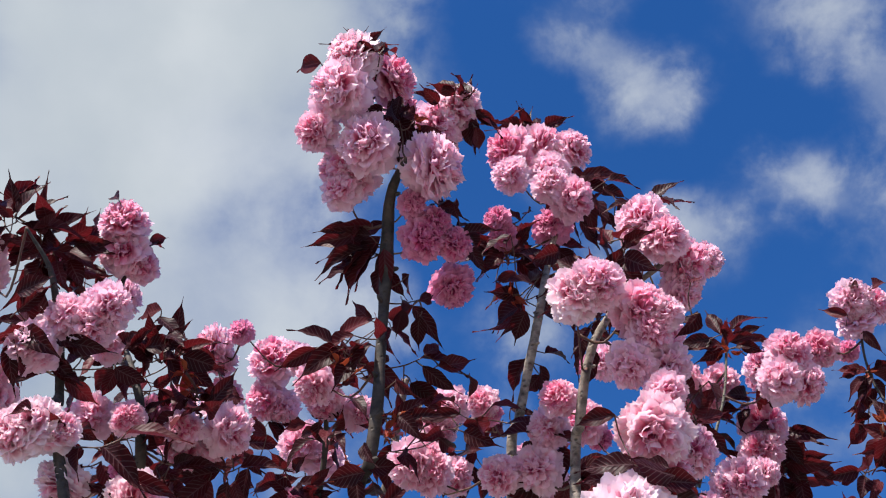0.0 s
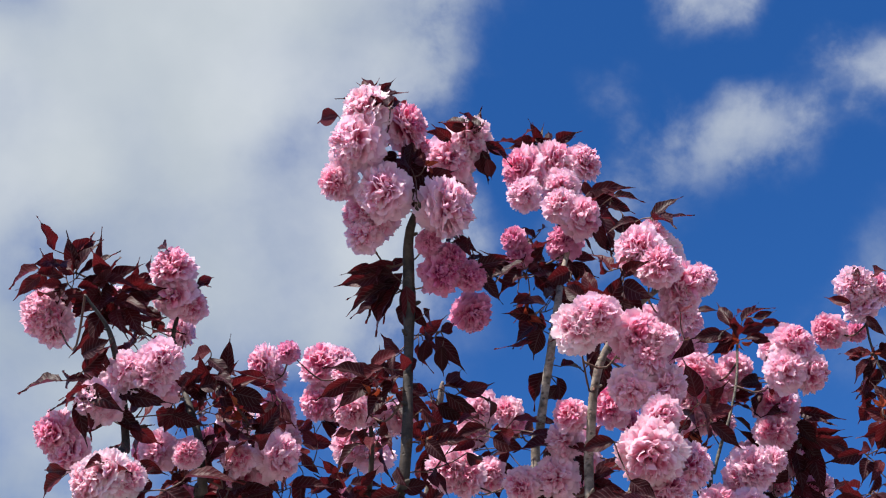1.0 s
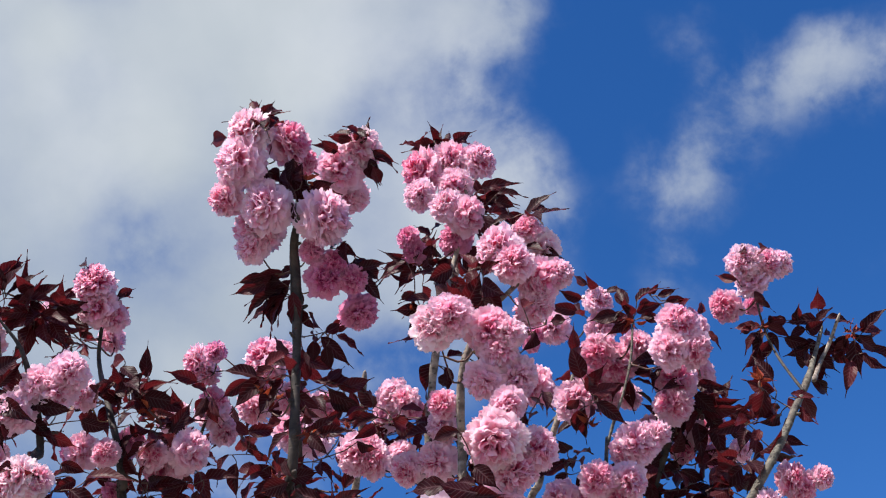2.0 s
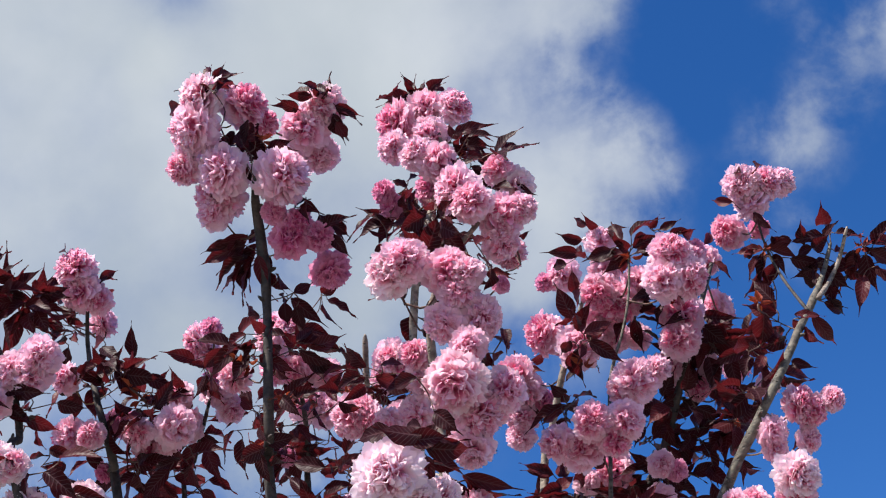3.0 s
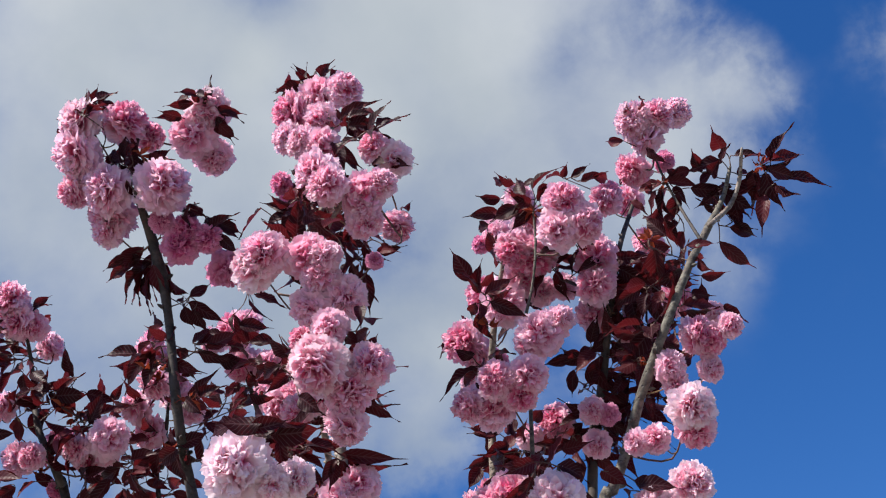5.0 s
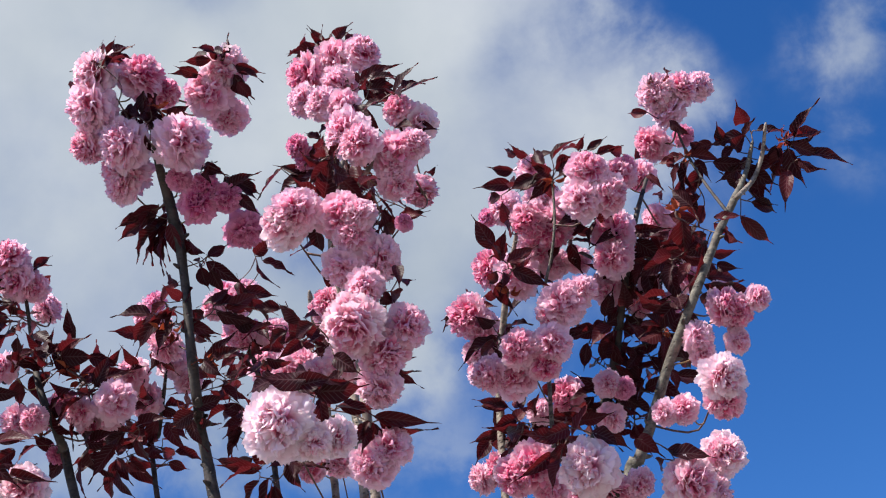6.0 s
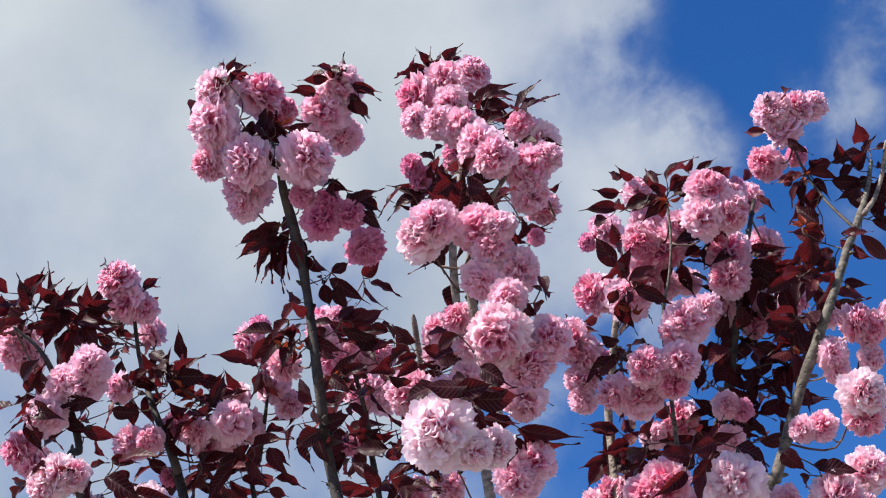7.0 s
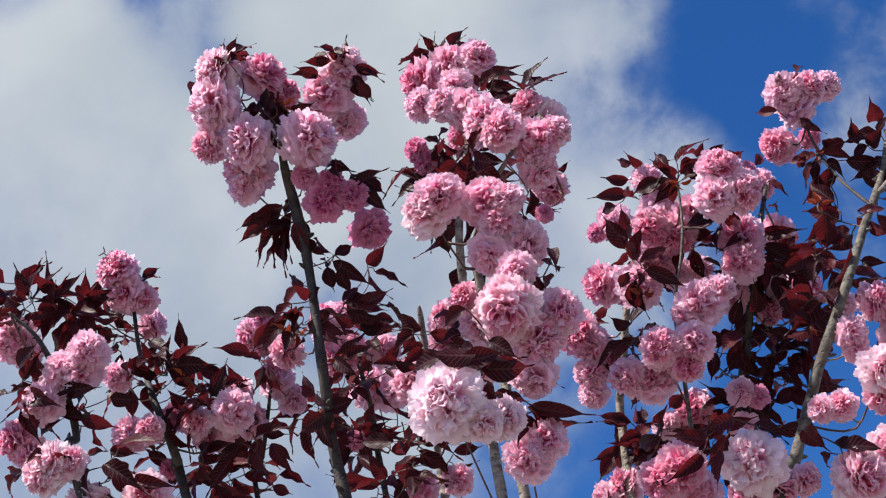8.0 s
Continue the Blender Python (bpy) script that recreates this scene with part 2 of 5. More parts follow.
def bark_material(name, dark, light, scale):
    m, t, shader, out = material(name)
    place = t.nodes.new("ShaderNodeTexCoord").outputs["Object"]
    stretch = t.nodes.new("ShaderNodeMapping")
    stretch.inputs["Scale"].default_value = (1.0, 1.0, 1.5)
    link(t, place, stretch.inputs[0])
    rings = noise_node(t, stretch.outputs[0], scale, 6.0, 0.65).outputs[0]
    moss = noise_node(t, place, scale * 0.22, 4.0, 0.55).outputs[0]
    spots = node(t, "ShaderNodeTexVoronoi", Scale=scale * 1.6)
    link(t, stretch.outputs[0], spots.inputs["Vector"])
    scar = map_range(t, spots.outputs["Distance"], 0.1, 0.32, 1.0, 0.0)
    colour = mix_colour(t, map_range(t, rings, 0.35, 0.65), dark, light)
    colour = mix_colour(t, map_range(t, moss, 0.45, 0.7, 0.0, 0.55), colour, (0.10, 0.072, 0.055))
    colour = mix_colour(t, math_node(t, "MULTIPLY", scar, 0.8), colour, (0.045, 0.032, 0.026))
    link(t, colour, shader.inputs["Base Color"])
    shader.inputs["Roughness"].default_value = 0.75
    bump(t, shader, math_node(t, "SUBTRACT", rings, scar), 0.7, 0.002)
    return m


def plain_material(name, a, b, scale, roughness):
    m, t, shader, out = material(name)
    grain = noise_node(t, t.nodes.new("ShaderNodeTexCoord").outputs["Object"], scale, 6.0, 0.6).outputs[0]
    link(t, mix_colour(t, map_range(t, grain, 0.3, 0.7), a, b), shader.inputs["Base Color"])
    shader.inputs["Roughness"].default_value = roughness
    bump(t, shader, grain, 0.4, 0.002)
    return m


LEAF = leaf_material("copper_leaf", (0.006, 0.002, 0.003), (0.023, 0.005, 0.0075), (0.075, 0.012, 0.016), (0.22, 0.016, 0.022))
RED_LEAF = leaf_material("red_bud_leaf", (0.16, 0.02, 0.012), (0.30, 0.05, 0.025), (0.34, 0.08, 0.03), (0.5, 0.07, 0.03))
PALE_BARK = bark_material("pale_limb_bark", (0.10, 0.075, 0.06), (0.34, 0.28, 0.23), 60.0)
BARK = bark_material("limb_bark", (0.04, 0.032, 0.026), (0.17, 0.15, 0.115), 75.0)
# darkened copy of the limb bark: shade under blossoms and leaves, painted in
SHADED_BARK = bark_material("shaded_limb_bark", (0.010, 0.0075, 0.007), (0.052, 0.038, 0.032), 60.0)
TRUNK_BARK = bark_material("trunk_bark", (0.09, 0.065, 0.05), (0.22, 0.17, 0.13), 40.0)
TWIG = plain_material("twig_bark", (0.06, 0.024, 0.018), (0.12, 0.055, 0.038), 160.0, 0.6)
STALK = plain_material("flower_stalk", (0.20, 0.10, 0.05), (0.26, 0.17, 0.07), 200.0, 0.5)
# assumed surface, out of view; tone picked so its bounce fills blossom undersides
GRAVEL = plain_material("grey_gravel", (0.13, 0.12, 0.105), (0.22, 0.205, 0.18), 9.0, 0.9)


# ---- ground ----
def build_ground():
    bm = bmesh.new()
    rings = [0.0, 1.0, 3.0, 8.0, 25.0, 80.0, 300.0, 1000.0, 3000.0]
    last = None
    for r in rings:
        if r == 0:
            ring = [bm.verts.new((0, 0, 0))]
        else:
            ring = [bm.verts.new((r * math.cos(i * math.tau / 48), r * math.sin(i * math.tau / 48), 0.03 * math.sin(3 * i) * min(r, 8) / 8)) for i in range(48)]
        if last and len(last) == 1:
            for i in range(48):
                bm.faces.new((last[0], ring[i], ring[(i + 1) % 48]))
        elif last:
            for i in range(48):
                bm.faces.new((last[i], ring[i], ring[(i + 1) % 48], last[(i + 1) % 48]))
        last = ring
    me = bpy.data.meshes.new("ground")
    bm.to_mesh(me)
    me.materials.append(GRAVEL)
    tagged(new("ground", me), "unseen ground, given a grey gravel tone to bounce light up", "ground", kind="structure")


build_ground()

# ---- the cherry tree ----
BASE, FORK = Vector((0.08, 1.62, 0.0)), Vector((0.08, 1.60, 1.05))
tree = tagged(new("cherry_tree"), "flowering cherry with pink double blossoms and copper-red leaves", "tree")
tree.location = BASE
tree.empty_display_size = 0.3


def part(name, bm, mat, parent, label="", smooth=True):
    me = bpy.data.meshes.new(name)
    bm.to_mesh(me)
    bm.free()
    me.materials.append(mat)
    if smooth:
        me.shade_smooth()
    ob = new(name, me)
    ob.parent = parent
    if parent == tree:
        ob.matrix_parent_inverse = Matrix.Translation(-BASE)
    return tagged(ob, label)


def glide(points, step):
    """Points and radii along a smooth line through the given ones."""
    out = []
    for i in range(len(points) - 1):
        a, b, c, d = (points[min(max(i + k, 0), len(points) - 1)] for k in (-1, 0, 1, 2))
        n = max(2, int((c[0] - b[0]).length / step))
        for j in range(n):
            s = j / n
            s2, s3 = s * s, s * s * s
            p = 0.5 * (2 * b[0] + (c[0] - a[0]) * s + (2 * a[0] - 5 * b[0] + 4 * c[0] - d[0]) * s2 + (3 * b[0] - a[0] - 3 * c[0] + d[0]) * s3)
            out.append((p, b[1] + (c[1] - b[1]) * s))
    out.append(points[-1])
    return out


def tube(bm, line, sides=10, knots=0.0, seed=0):
    """A round skin along a line of points and radii, closed at both ends; knots makes it uneven."""
    ref = Vector((0.31, 0.87, 0.2)).normalized()
    rings = []
    for i, (p, r) in enumerate(line):
        d = (line[min(i + 1, len(line) - 1)][0] - line[max(i - 1, 0)][0]).normalized()
        x = (ref - d * ref.dot(d)).normalized()
        y = d.cross(x)
        ring = []
        for k in range(sides):
            a = k * math.tau / sides
            e = x * math.cos(a) + y * math.sin(a)
            q = r
            if knots:
                q *= 1 + knots * (noise.noise(p * 38 + e * 0.7 + Vector((seed, 0, 0))) + 0.7 * max(0, noise.noise(p * 17 + Vector((seed * 3.1, 5, 0))) - 0.15))
            ring.append(bm.verts.new(p + e * q))
        rings.append(ring)
    for a, b in zip(rings, rings[1:]):
        for k in range(sides):
            bm.faces.new((a[k], a[(k + 1) % sides], b[(k + 1) % sides], b[k]))
    bm.faces.new(rings[0][::-1])
    bm.faces.new(rings[-1])


WOOD = {}


def limb(points, bark, joins=False):
    """A limb of the tree from its tip down; unless it joins another one it goes on down to the fork of the trunk."""
    pts = [(Vector(p[:3]), p[3] / 1000) for p in points]
    if not joins:
        end, r = pts[-1]
        side = Vector((end.x - FORK.x, end.y - FORK.y, 0))
        pts += [(Vector((FORK.x, FORK.y, 1.85)) + side * 0.72, r * 1.25), (Vector((FORK.x, FORK.y, 1.45)) + side * 0.33, r * 1.6), (FORK + side * 0.05 + Vector((0, 0, 0.02)), r * 1.8)]
    pts = [(pts[0][0] + (pts[0][0] - pts[1][0]).normalized() * 0.012, 0.0012)] + pts
    line = glide(pts, 0.006 if joins else 0.009)
    bm = bmesh.new()
    tube(bm, line, 12, 0.17, len(WOOD))
    spur = random.Random(len(WOOD))
    for i in range(6, len(line) - 4, 5):
        p, r = line[i]
        if r < 0.0025 or p.z < 1.9 or spur.random() < 0.35:
            continue
        along = (line[i - 1][0] - line[i + 1][0]).normalized()
        out = along.cross(Vector((spur.gauss(0, 1), spur.gauss(0, 1), spur.gauss(0, 1)))).normalized()
        size = spur.uniform(0.5, 1.5) * r
        way = (out + along * spur.uniform(0.2, 0.8)).normalized()
        tube(bm, [(p + out * r * 0.5, r * 0.55), (p + out * r * 0.8 + way * size * 0.5, r * 0.42), (p + out * r * 0.8 + way * size, r * 0.30), (p + out * r * 0.8 + way * size * 1.25, r * 0.10)], 7)
    ob = part("limb", bm, bark, tree, "limb with rough bark, shade put into its dark brown colour" if bark == SHADED_BARK else "grey-brown limb with rough bark")
    WOOD[ob.name] = [(p, r) for p, r in line if p.z > 1.9]
    return ob


def build_trunk():
    line = glide([(BASE + Vector((0, 0, -0.05)), 0.085), (BASE + Vector((0.01, 0, 0.06)), 0.066), (BASE + Vector((-0.01, 0.01, 0.5)), 0.056), (FORK + Vector((0, 0, -0.1)), 0.055), (FORK + Vector((0, 0, 0.06)), 0.045)], 0.03)
    bm = bmesh.new()
    tube(bm, line, 20, 0.12, 9)
    part("trunk", bm, TRUNK_BARK, tree, "dark ringed trunk")


build_trunk()

rng = random.Random(11)


def some_way(spread=1.0):
    return Vector((rng.gauss(0, spread), rng.gauss(0, spread), rng.gauss(0, spread)))


def sheet(bm, layer, grid, low, high):
    """Faces over a grid of corners; the second texture coordinate runs from low at the foot to high at the rim."""
    rows, cols = len(grid) - 1, len(grid[0]) - 1
    for j in range(rows):
        for i in range(cols):
            f = bm.faces.new((grid[j][i], grid[j][i + 1], grid[j + 1][i + 1], grid[j + 1][i]))
            for loop, (a, c) in zip(f.loops, ((i, j), (i + 1, j), (i + 1, j + 1), (i, j + 1))):
                loop[layer].uv = (a / cols, low + (high - low) * c / rows)


def petal(bm, layer, r, way, side, length, width, start, cup, ruffle, bend, low, high, cols=6, rows=4):
    """One petal: a thin sheet from its narrow foot to a round, softly scalloped rim, cupped across and bent along."""
    side = (side - way * side.dot(way)).normalized()
    face = way.cross(side)
    phase, other, third = r.uniform(0, 6.3), r.uniform(0, 6.3), r.uniform(0, 6.3)
    notch, lobes, tooth = r.uniform(0.0, 0.07), r.uniform(5.0, 8.0), r.uniform(0.3, 1.2)
    grid = []
    for j in range(rows + 1):
        v = j / rows
        line = []
        for i in range(cols + 1):
            u = i / cols * 2 - 1
            wide = width * (0.34 + 0.76 * math.sin(math.pi * 0.62 * v ** 0.9))
            far = start + (length - start) * v * (1 - 0.34 * abs(u) ** 2.2 * v)
            far += (0.028 * math.sin(u * lobes + third) + 0.030 * (1 if i % 2 else -1) * tooth - notch * max(0, 1 - abs(u) * 3)) * v ** 5
            lift = cup * u * u * width * v + ruffle * (math.sin(u * 4.0 + phase) + 0.5 * math.sin(u * 9.0 + other)) * v ** 3 + bend * v ** 2.5
            line.append(bm.verts.new(way * far + side * (u * wide * 0.5) + face * lift))
        grid.append(line)
    sheet(bm, layer, grid, low, high)


def flower_mesh(seed, mat, heart):
    """A full double blossom of radius 1 that faces +z, its stalk at -z: ruffs of broad pale guard petals, spread like a
    rosette, round a dome of small curled, deeper petals that reaches the given angle from the axis."""
    r = random.Random(seed)
    bm = bmesh.new()
    layer = bm.loops.layers.uv.new("uv")
    lump, dome = Vector((r.uniform(0, 50), r.uniform(0, 50), 0)), r.uniform(0.80, 0.90)
    angle = 142.0
    while angle > 4:
        guard = angle > heart
        if angle > 95:
            reach = 1.0 - 0.20 * (angle - 95) / 47
        else:
            reach = dome + (1.0 - dome) * (angle / 95) ** 2
        broad = 0.50 - 0.10 * (95 - angle) / 95 if guard else 0.27
        count = max(3, round(math.tau * reach * math.sin(radians(min(max(angle, 12), 120))) / (broad * (0.62 if guard else 0.66))))
        turn = r.uniform(0, 6.3)
        for k in range(count):
            a = turn + (k + r.uniform(-0.3, 0.3)) * math.tau / count
            b = radians(angle + r.gauss(0, 5))
            way = Vector((math.sin(b) * math.cos(a), math.sin(b) * math.sin(a), math.cos(b)))
            side = Matrix.Rotation(r.gauss(0, 0.22 if guard else 0.75), 3, way) @ Vector((-math.sin(a), math.cos(a), 0.02))
            size = reach * (1 + 0.14 * noise.noise(way * 1.9 + lump)) * r.uniform(0.89, 1.08)
            if guard:
                petal(bm, layer, r, way, side, size, broad * r.uniform(0.85, 1.2), 0.22, r.uniform(-0.10, 0.32), 0.026 * r.uniform(0.4, 1.7), r.uniform(-0.22, 0.10), 0.12, 1.08, 10, 5)
            else:
                petal(bm, layer, r, way, side, size, broad * r.uniform(0.75, 1.3), 0.34, r.uniform(-0.4, 0.7), 0.030 * r.uniform(0.5, 1.6), r.uniform(-0.26, 0.20), 0.0, r.uniform(0.75, 1.05), 6, 4)
        angle -= 13.5 if guard else 12.0
    bmesh.ops.create_icosphere(bm, subdivisions=2, radius=0.36)
    me = bpy.data.meshes.new("blossom")
    bm.to_mesh(me)
    bm.free()
    me.materials.append(mat)
    me.shade_smooth()
    return me


FLOWERS = {mat.name: [flower_mesh(100 * k + i, mat, heart + 2.5 * i) for i in range(7)] for k, (mat, heart) in enumerate(((PINK, 50), (PALE, 42), (DEEP, 58)))}


def nearest(limb_ob, p, below=0.0):
    """The limb and the spot of its wood that are nearest to p, a little below it; the wanted limb goes first."""
    best = None
    for name, wood in WOOD.items():
        spots = np.array([w[0] for w in wood])
        cost = np.linalg.norm(spots - np.array(p), axis=1) + np.maximum(0, spots[:, 2] - p.z + below) * 0.8 + (0.0 if name == limb_ob.name else 0.015)
        k = int(cost.argmin())
        if best is None or cost[k] < best[0]:
            best = (cost[k], bpy.data.objects[name], wood[k][0])
    return best[1], best[2]


TWIGS = {}


def stalk(limb_ob, name, a, b, ra, rb, sag, mat):
    """A thin curved stalk from a to b; the leaves' own stalks of a limb are gathered in one mesh."""
    mid = (a + b) / 2 + sag
    line = glide([(a, ra), (mid, (ra + rb) / 2), (b, rb)], max(0.006, (b - a).length / 8))
    if name == "leaf_stalk":
        tube(TWIGS.setdefault(limb_ob.name, bmesh.new()), line, 5)
    else:
        bm = bmesh.new()
        tube(bm, line, 6)
        part(name, bm, mat, limb_ob)
    WOOD[limb_ob.name] += [(p, r) for p, r in line[2::3]]


BLOOMS = []


def blossom(limb_ob, centre, width, mat):
    centre = Vector(centre)
    BLOOMS.append((centre, width * 0.48))
    limb_ob, foot = nearest(limb_ob, centre, 0.02)
    axis = ((centre - foot).normalized() + some_way(0.28) + Vector((0.05, -1.10, -1.05))).normalized()
    ob = tagged(new("blossom", rng.choice(FLOWERS[mat.name])), {"petals_pale": "pale, almost white double blossom", "petals_deep": "deep pink half-open blossom"}.get(mat.name, ""))
    ob.parent = limb_ob
    spin = axis.to_track_quat("Z", "Y").to_matrix().to_4x4() @ Matrix.Rotation(rng.uniform(0, 6.3), 4, "Z")
    s = width / 2 * 1.06
    ob.matrix_basis = Matrix.Translation(centre) @ spin @ Matrix.Diagonal((s, s, s, 1))
    back = centre - axis * (s * 0.3)
    gap = (back - foot).length
    if gap > 0.004:
        thick = 0.0019 if gap > 0.06 else 0.0012
        stalk(limb_ob, "flower_stalk", foot, back, thick, 0.001, some_way(0.004) + Vector((0, gap * 0.25, -gap * (0.20 if gap > 0.05 else 0.06))), TWIG if gap > 0.06 else STALK)


def leaf_mesh(seed, mat):
    """A pointed, folded leaf of length 1 along +y with a short stalk."""
    r = random.Random(seed)
    bm = bmesh.new()
    layer = bm.loops.layers.uv.new("uv")
    fold, droop, wave, half, sway = r.uniform(0.25, 0.75), r.uniform(0.06, 0.40), r.uniform(0.015, 0.045), r.uniform(0.19, 0.25), r.uniform(-0.16, 0.16)
    rows, grid = 11, []
    for j in range(rows + 1):
        v = j / rows
        w = half * (math.sin(math.pi * min(1, v / 0.82) ** 0.85) ** 0.8 if 0 < v < 0.82 else 0.0)
        w = max(w, 0.085 * (1 - v) ** 0.75 if v > 0.6 else 0.0, 0.008)
        line = []
        for i in range(5):
            u = (i - 2) / 2
            z = abs(u) * w * fold - droop * v * v + wave * math.sin(v * 17 + u * 2 + seed) * abs(u)
            line.append(bm.verts.new((u * w * (1 - 0.1 * fold) + sway * (v * v - 0.4 * v), 0.05 + 0.95 * v - 0.04 * abs(u) * v, z)))
        grid.append(line)
    for j in range(rows):
        for i in range(4):
            f = bm.faces.new((grid[j][i], grid[j][i + 1], grid[j + 1][i + 1], grid[j + 1][i]))
            for loop, (a, b) in zip(f.loops, ((i, j), (i + 1, j), (i + 1, j + 1), (i, j + 1))):
                loop[layer].uv = (a / 4, b / rows)
    me = bpy.data.meshes.new("leaf")
    bm.to_mesh(me)
    bm.free()
    me.materials.append(mat)
    me.shade_smooth()
    return me


LEAVES = [leaf_mesh(i, LEAF) for i in range(10)]
SPROUTS = [leaf_mesh(i, RED_LEAF) for i in range(20, 25)]


def leaf(limb_ob, foot, tip):
    foot, tip = Vector(foot), Vector(tip)
    y = tip - foot
    size = y.length
    y.normalize()
    z = Vector((-0.10, -0.80, -0.25)) + some_way(0.45)
    x = y.cross(z).normalized()
    z = x.cross(y)
    limb_ob, wood = nearest(limb_ob, foot)
    ob = new("leaf", rng.choice(LEAVES))
    ob.parent = limb_ob
    wide = size * rng.uniform(0.85, 1.12) * min(1.0, 0.058 / size)
    m = Matrix((x * wide, y * size * 1.02, z * size)).transposed().to_4x4()
    ob.matrix_basis = Matrix.Translation(foot) @ m
    if (wood - foot).length > 0.003:
        stalk(limb_ob, "leaf_stalk", wood, foot + y * size * 0.06, 0.0011, 0.0007, some_way(0.002) + Vector((0, 0.30, 0.22)) * (wood - foot).length, TWIG)


def sprout(limb_ob, heart):
    """A bunch of tiny bright red leaves and bud scales where a shoot begins."""
    heart = Vector(heart)
    limb_ob, wood = nearest(limb_ob, heart)
    for k in range(9):
        way = (some_way(1.0) + Vector((0, 0, 0.25))).normalized()
        size = rng.uniform(0.013, 0.026)
        x = way.cross(some_way(1.0)).normalized()
        ob = new("young_leaf", rng.choice(SPROUTS))
        ob.parent = limb_ob
        ob.matrix_basis = Matrix.Translation(heart + way * 0.002) @ Matrix((x * size * 0.7, way * size, x.cross(way) * size)).transposed().to_4x4()
    if (wood - heart).length > 0.003:
        stalk(limb_ob, "twig", wood, heart, 0.0022, 0.0016, some_way(0.002), TWIG)


def tuft(limb_ob, heart, count, size):
    heart = Vector(heart)
    for k in range(round(count * 1.25)):
        way = some_way(1.0)
        way.z = way.z * 0.7 + 0.1
        way.normalize()
        foot = heart + way * size * rng.uniform(0.15, 0.65)
        way = (way + Vector((0, 0, -0.35))).normalized()
        tip = foot + way * size * rng.uniform(1.0, 1.65)
        if all((foot.lerp(tip, 0.6) - c).length > w for c, w in BLOOMS):
            leaf(limb_ob, foot, tip)

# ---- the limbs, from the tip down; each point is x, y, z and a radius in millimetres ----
# limbs in the near-black bark carry their shade in the colour
LIMB_H = limb([(-0.050, 0.979, 2.662, 4.8), (-0.063, 1.011, 2.659, 6.1), (-0.069, 1.041, 2.636, 8.1), (-0.070, 1.072, 2.587, 8.8), (-0.073, 1.099, 2.530, 6.6), (-0.076, 1.118, 2.474, 6.6), (-0.077, 1.134, 2.414, 7.2), (-0.085, 1.166, 2.354, 7.7), (-0.100, 1.219, 2.288, 8.2)], SHADED_BARK)
LIMB_M = limb([(0.172, 1.161, 2.874, 2.5), (0.176, 1.171, 2.833, 3.4), (0.164, 1.176, 2.774, 3.4), (0.148, 1.184, 2.713, 4.2), (0.134, 1.182, 2.642, 5.5), (0.122, 1.192, 2.580, 6), (0.110, 1.219, 2.533, 6), (0.098, 1.256, 2.483, 6.4), (0.088, 1.309, 2.424, 6.8)], PALE_BARK)
LIMB_N = limb([(0.287, 1.031, 2.567, 3), (0.256, 1.043, 2.545, 3.4), (0.226, 1.057, 2.526, 3.8), (0.200, 1.075, 2.499, 5.1), (0.180, 1.092, 2.471, 5.1), (0.169, 1.116, 2.440, 6), (0.162, 1.154, 2.398, 6), (0.156, 1.200, 2.346, 6.4)], PALE_BARK)
LIMB_R = limb([(0.735, 1.435, 2.691, 2.7), (0.715, 1.430, 2.641, 3.9), (0.688, 1.396, 2.572, 5.5), (0.655, 1.373, 2.505, 6.2), (0.615, 1.365, 2.433, 6.2), (0.569, 1.378, 2.368, 7.0), (0.527, 1.405, 2.320, 7.4), (0.499, 1.428, 2.283, 7.7), (0.480, 1.434, 2.253, 7.7), (0.462, 1.428, 2.217, 8.1), (0.439, 1.435, 2.184, 8.5)], BARK)
LIMB_U = limb([(0.762, 1.414, 2.696, 2.7), (0.744, 1.440, 2.667, 3.1), (0.721, 1.437, 2.628, 3.6), (0.694, 1.371, 2.555, 4)], PALE_BARK, joins=True)
LIMB_Q = limb([(0.335, 1.469, 2.725, 2.7), (0.296, 1.505, 2.658, 5), (0.265, 1.540, 2.602, 5.9), (0.235, 1.584, 2.540, 6.3), (0.201, 1.642, 2.460, 6.8)], PALE_BARK)
LIMB_P = limb([(0.555, 1.577, 2.834, 2.7), (0.520, 1.526, 2.699, 4.5), (0.479, 1.548, 2.609, 6.3), (0.438, 1.596, 2.537, 7.2), (0.400, 1.639, 2.468, 8.1), (0.362, 1.680, 2.405, 8.1)], SHADED_BARK)
LIMB_T = limb([(0.423, 1.386, 2.703, 1.9), (0.414, 1.398, 2.649, 2.1), (0.396, 1.411, 2.593, 2.2), (0.374, 1.419, 2.542, 2.5), (0.360, 1.436, 2.506, 2.8), (0.353, 1.460, 2.479, 3.2)], BARK)
LIMB_G = limb([(0.643, 1.355, 2.799, 1.6), (0.636, 1.384, 2.750, 1.8), (0.639, 1.407, 2.700, 2), (0.652, 1.413, 2.637, 2.2), (0.675, 1.377, 2.540, 2.7)], SHADED_BARK, joins=True)
LIMB_L = limb([(-0.422, 1.155, 2.665, 2.7), (-0.438, 1.199, 2.616, 3.6), (-0.400, 1.180, 2.522, 4.5), (-0.374, 1.177, 2.457, 5.4), (-0.372, 1.206, 2.426, 6.3), (-0.371, 1.233, 2.395, 7.2), (-0.375, 1.261, 2.362, 7.2)], SHADED_BARK)
LIMB_K = limb([(-0.473, 0.968, 2.523, 1.8), (-0.452, 0.993, 2.497, 3.1), (-0.443, 1.024, 2.463, 4.5), (-0.439, 1.060, 2.424, 5.4), (-0.432, 1.080, 2.372, 5.4), (-0.413, 1.066, 2.295, 5.9)], SHADED_BARK)
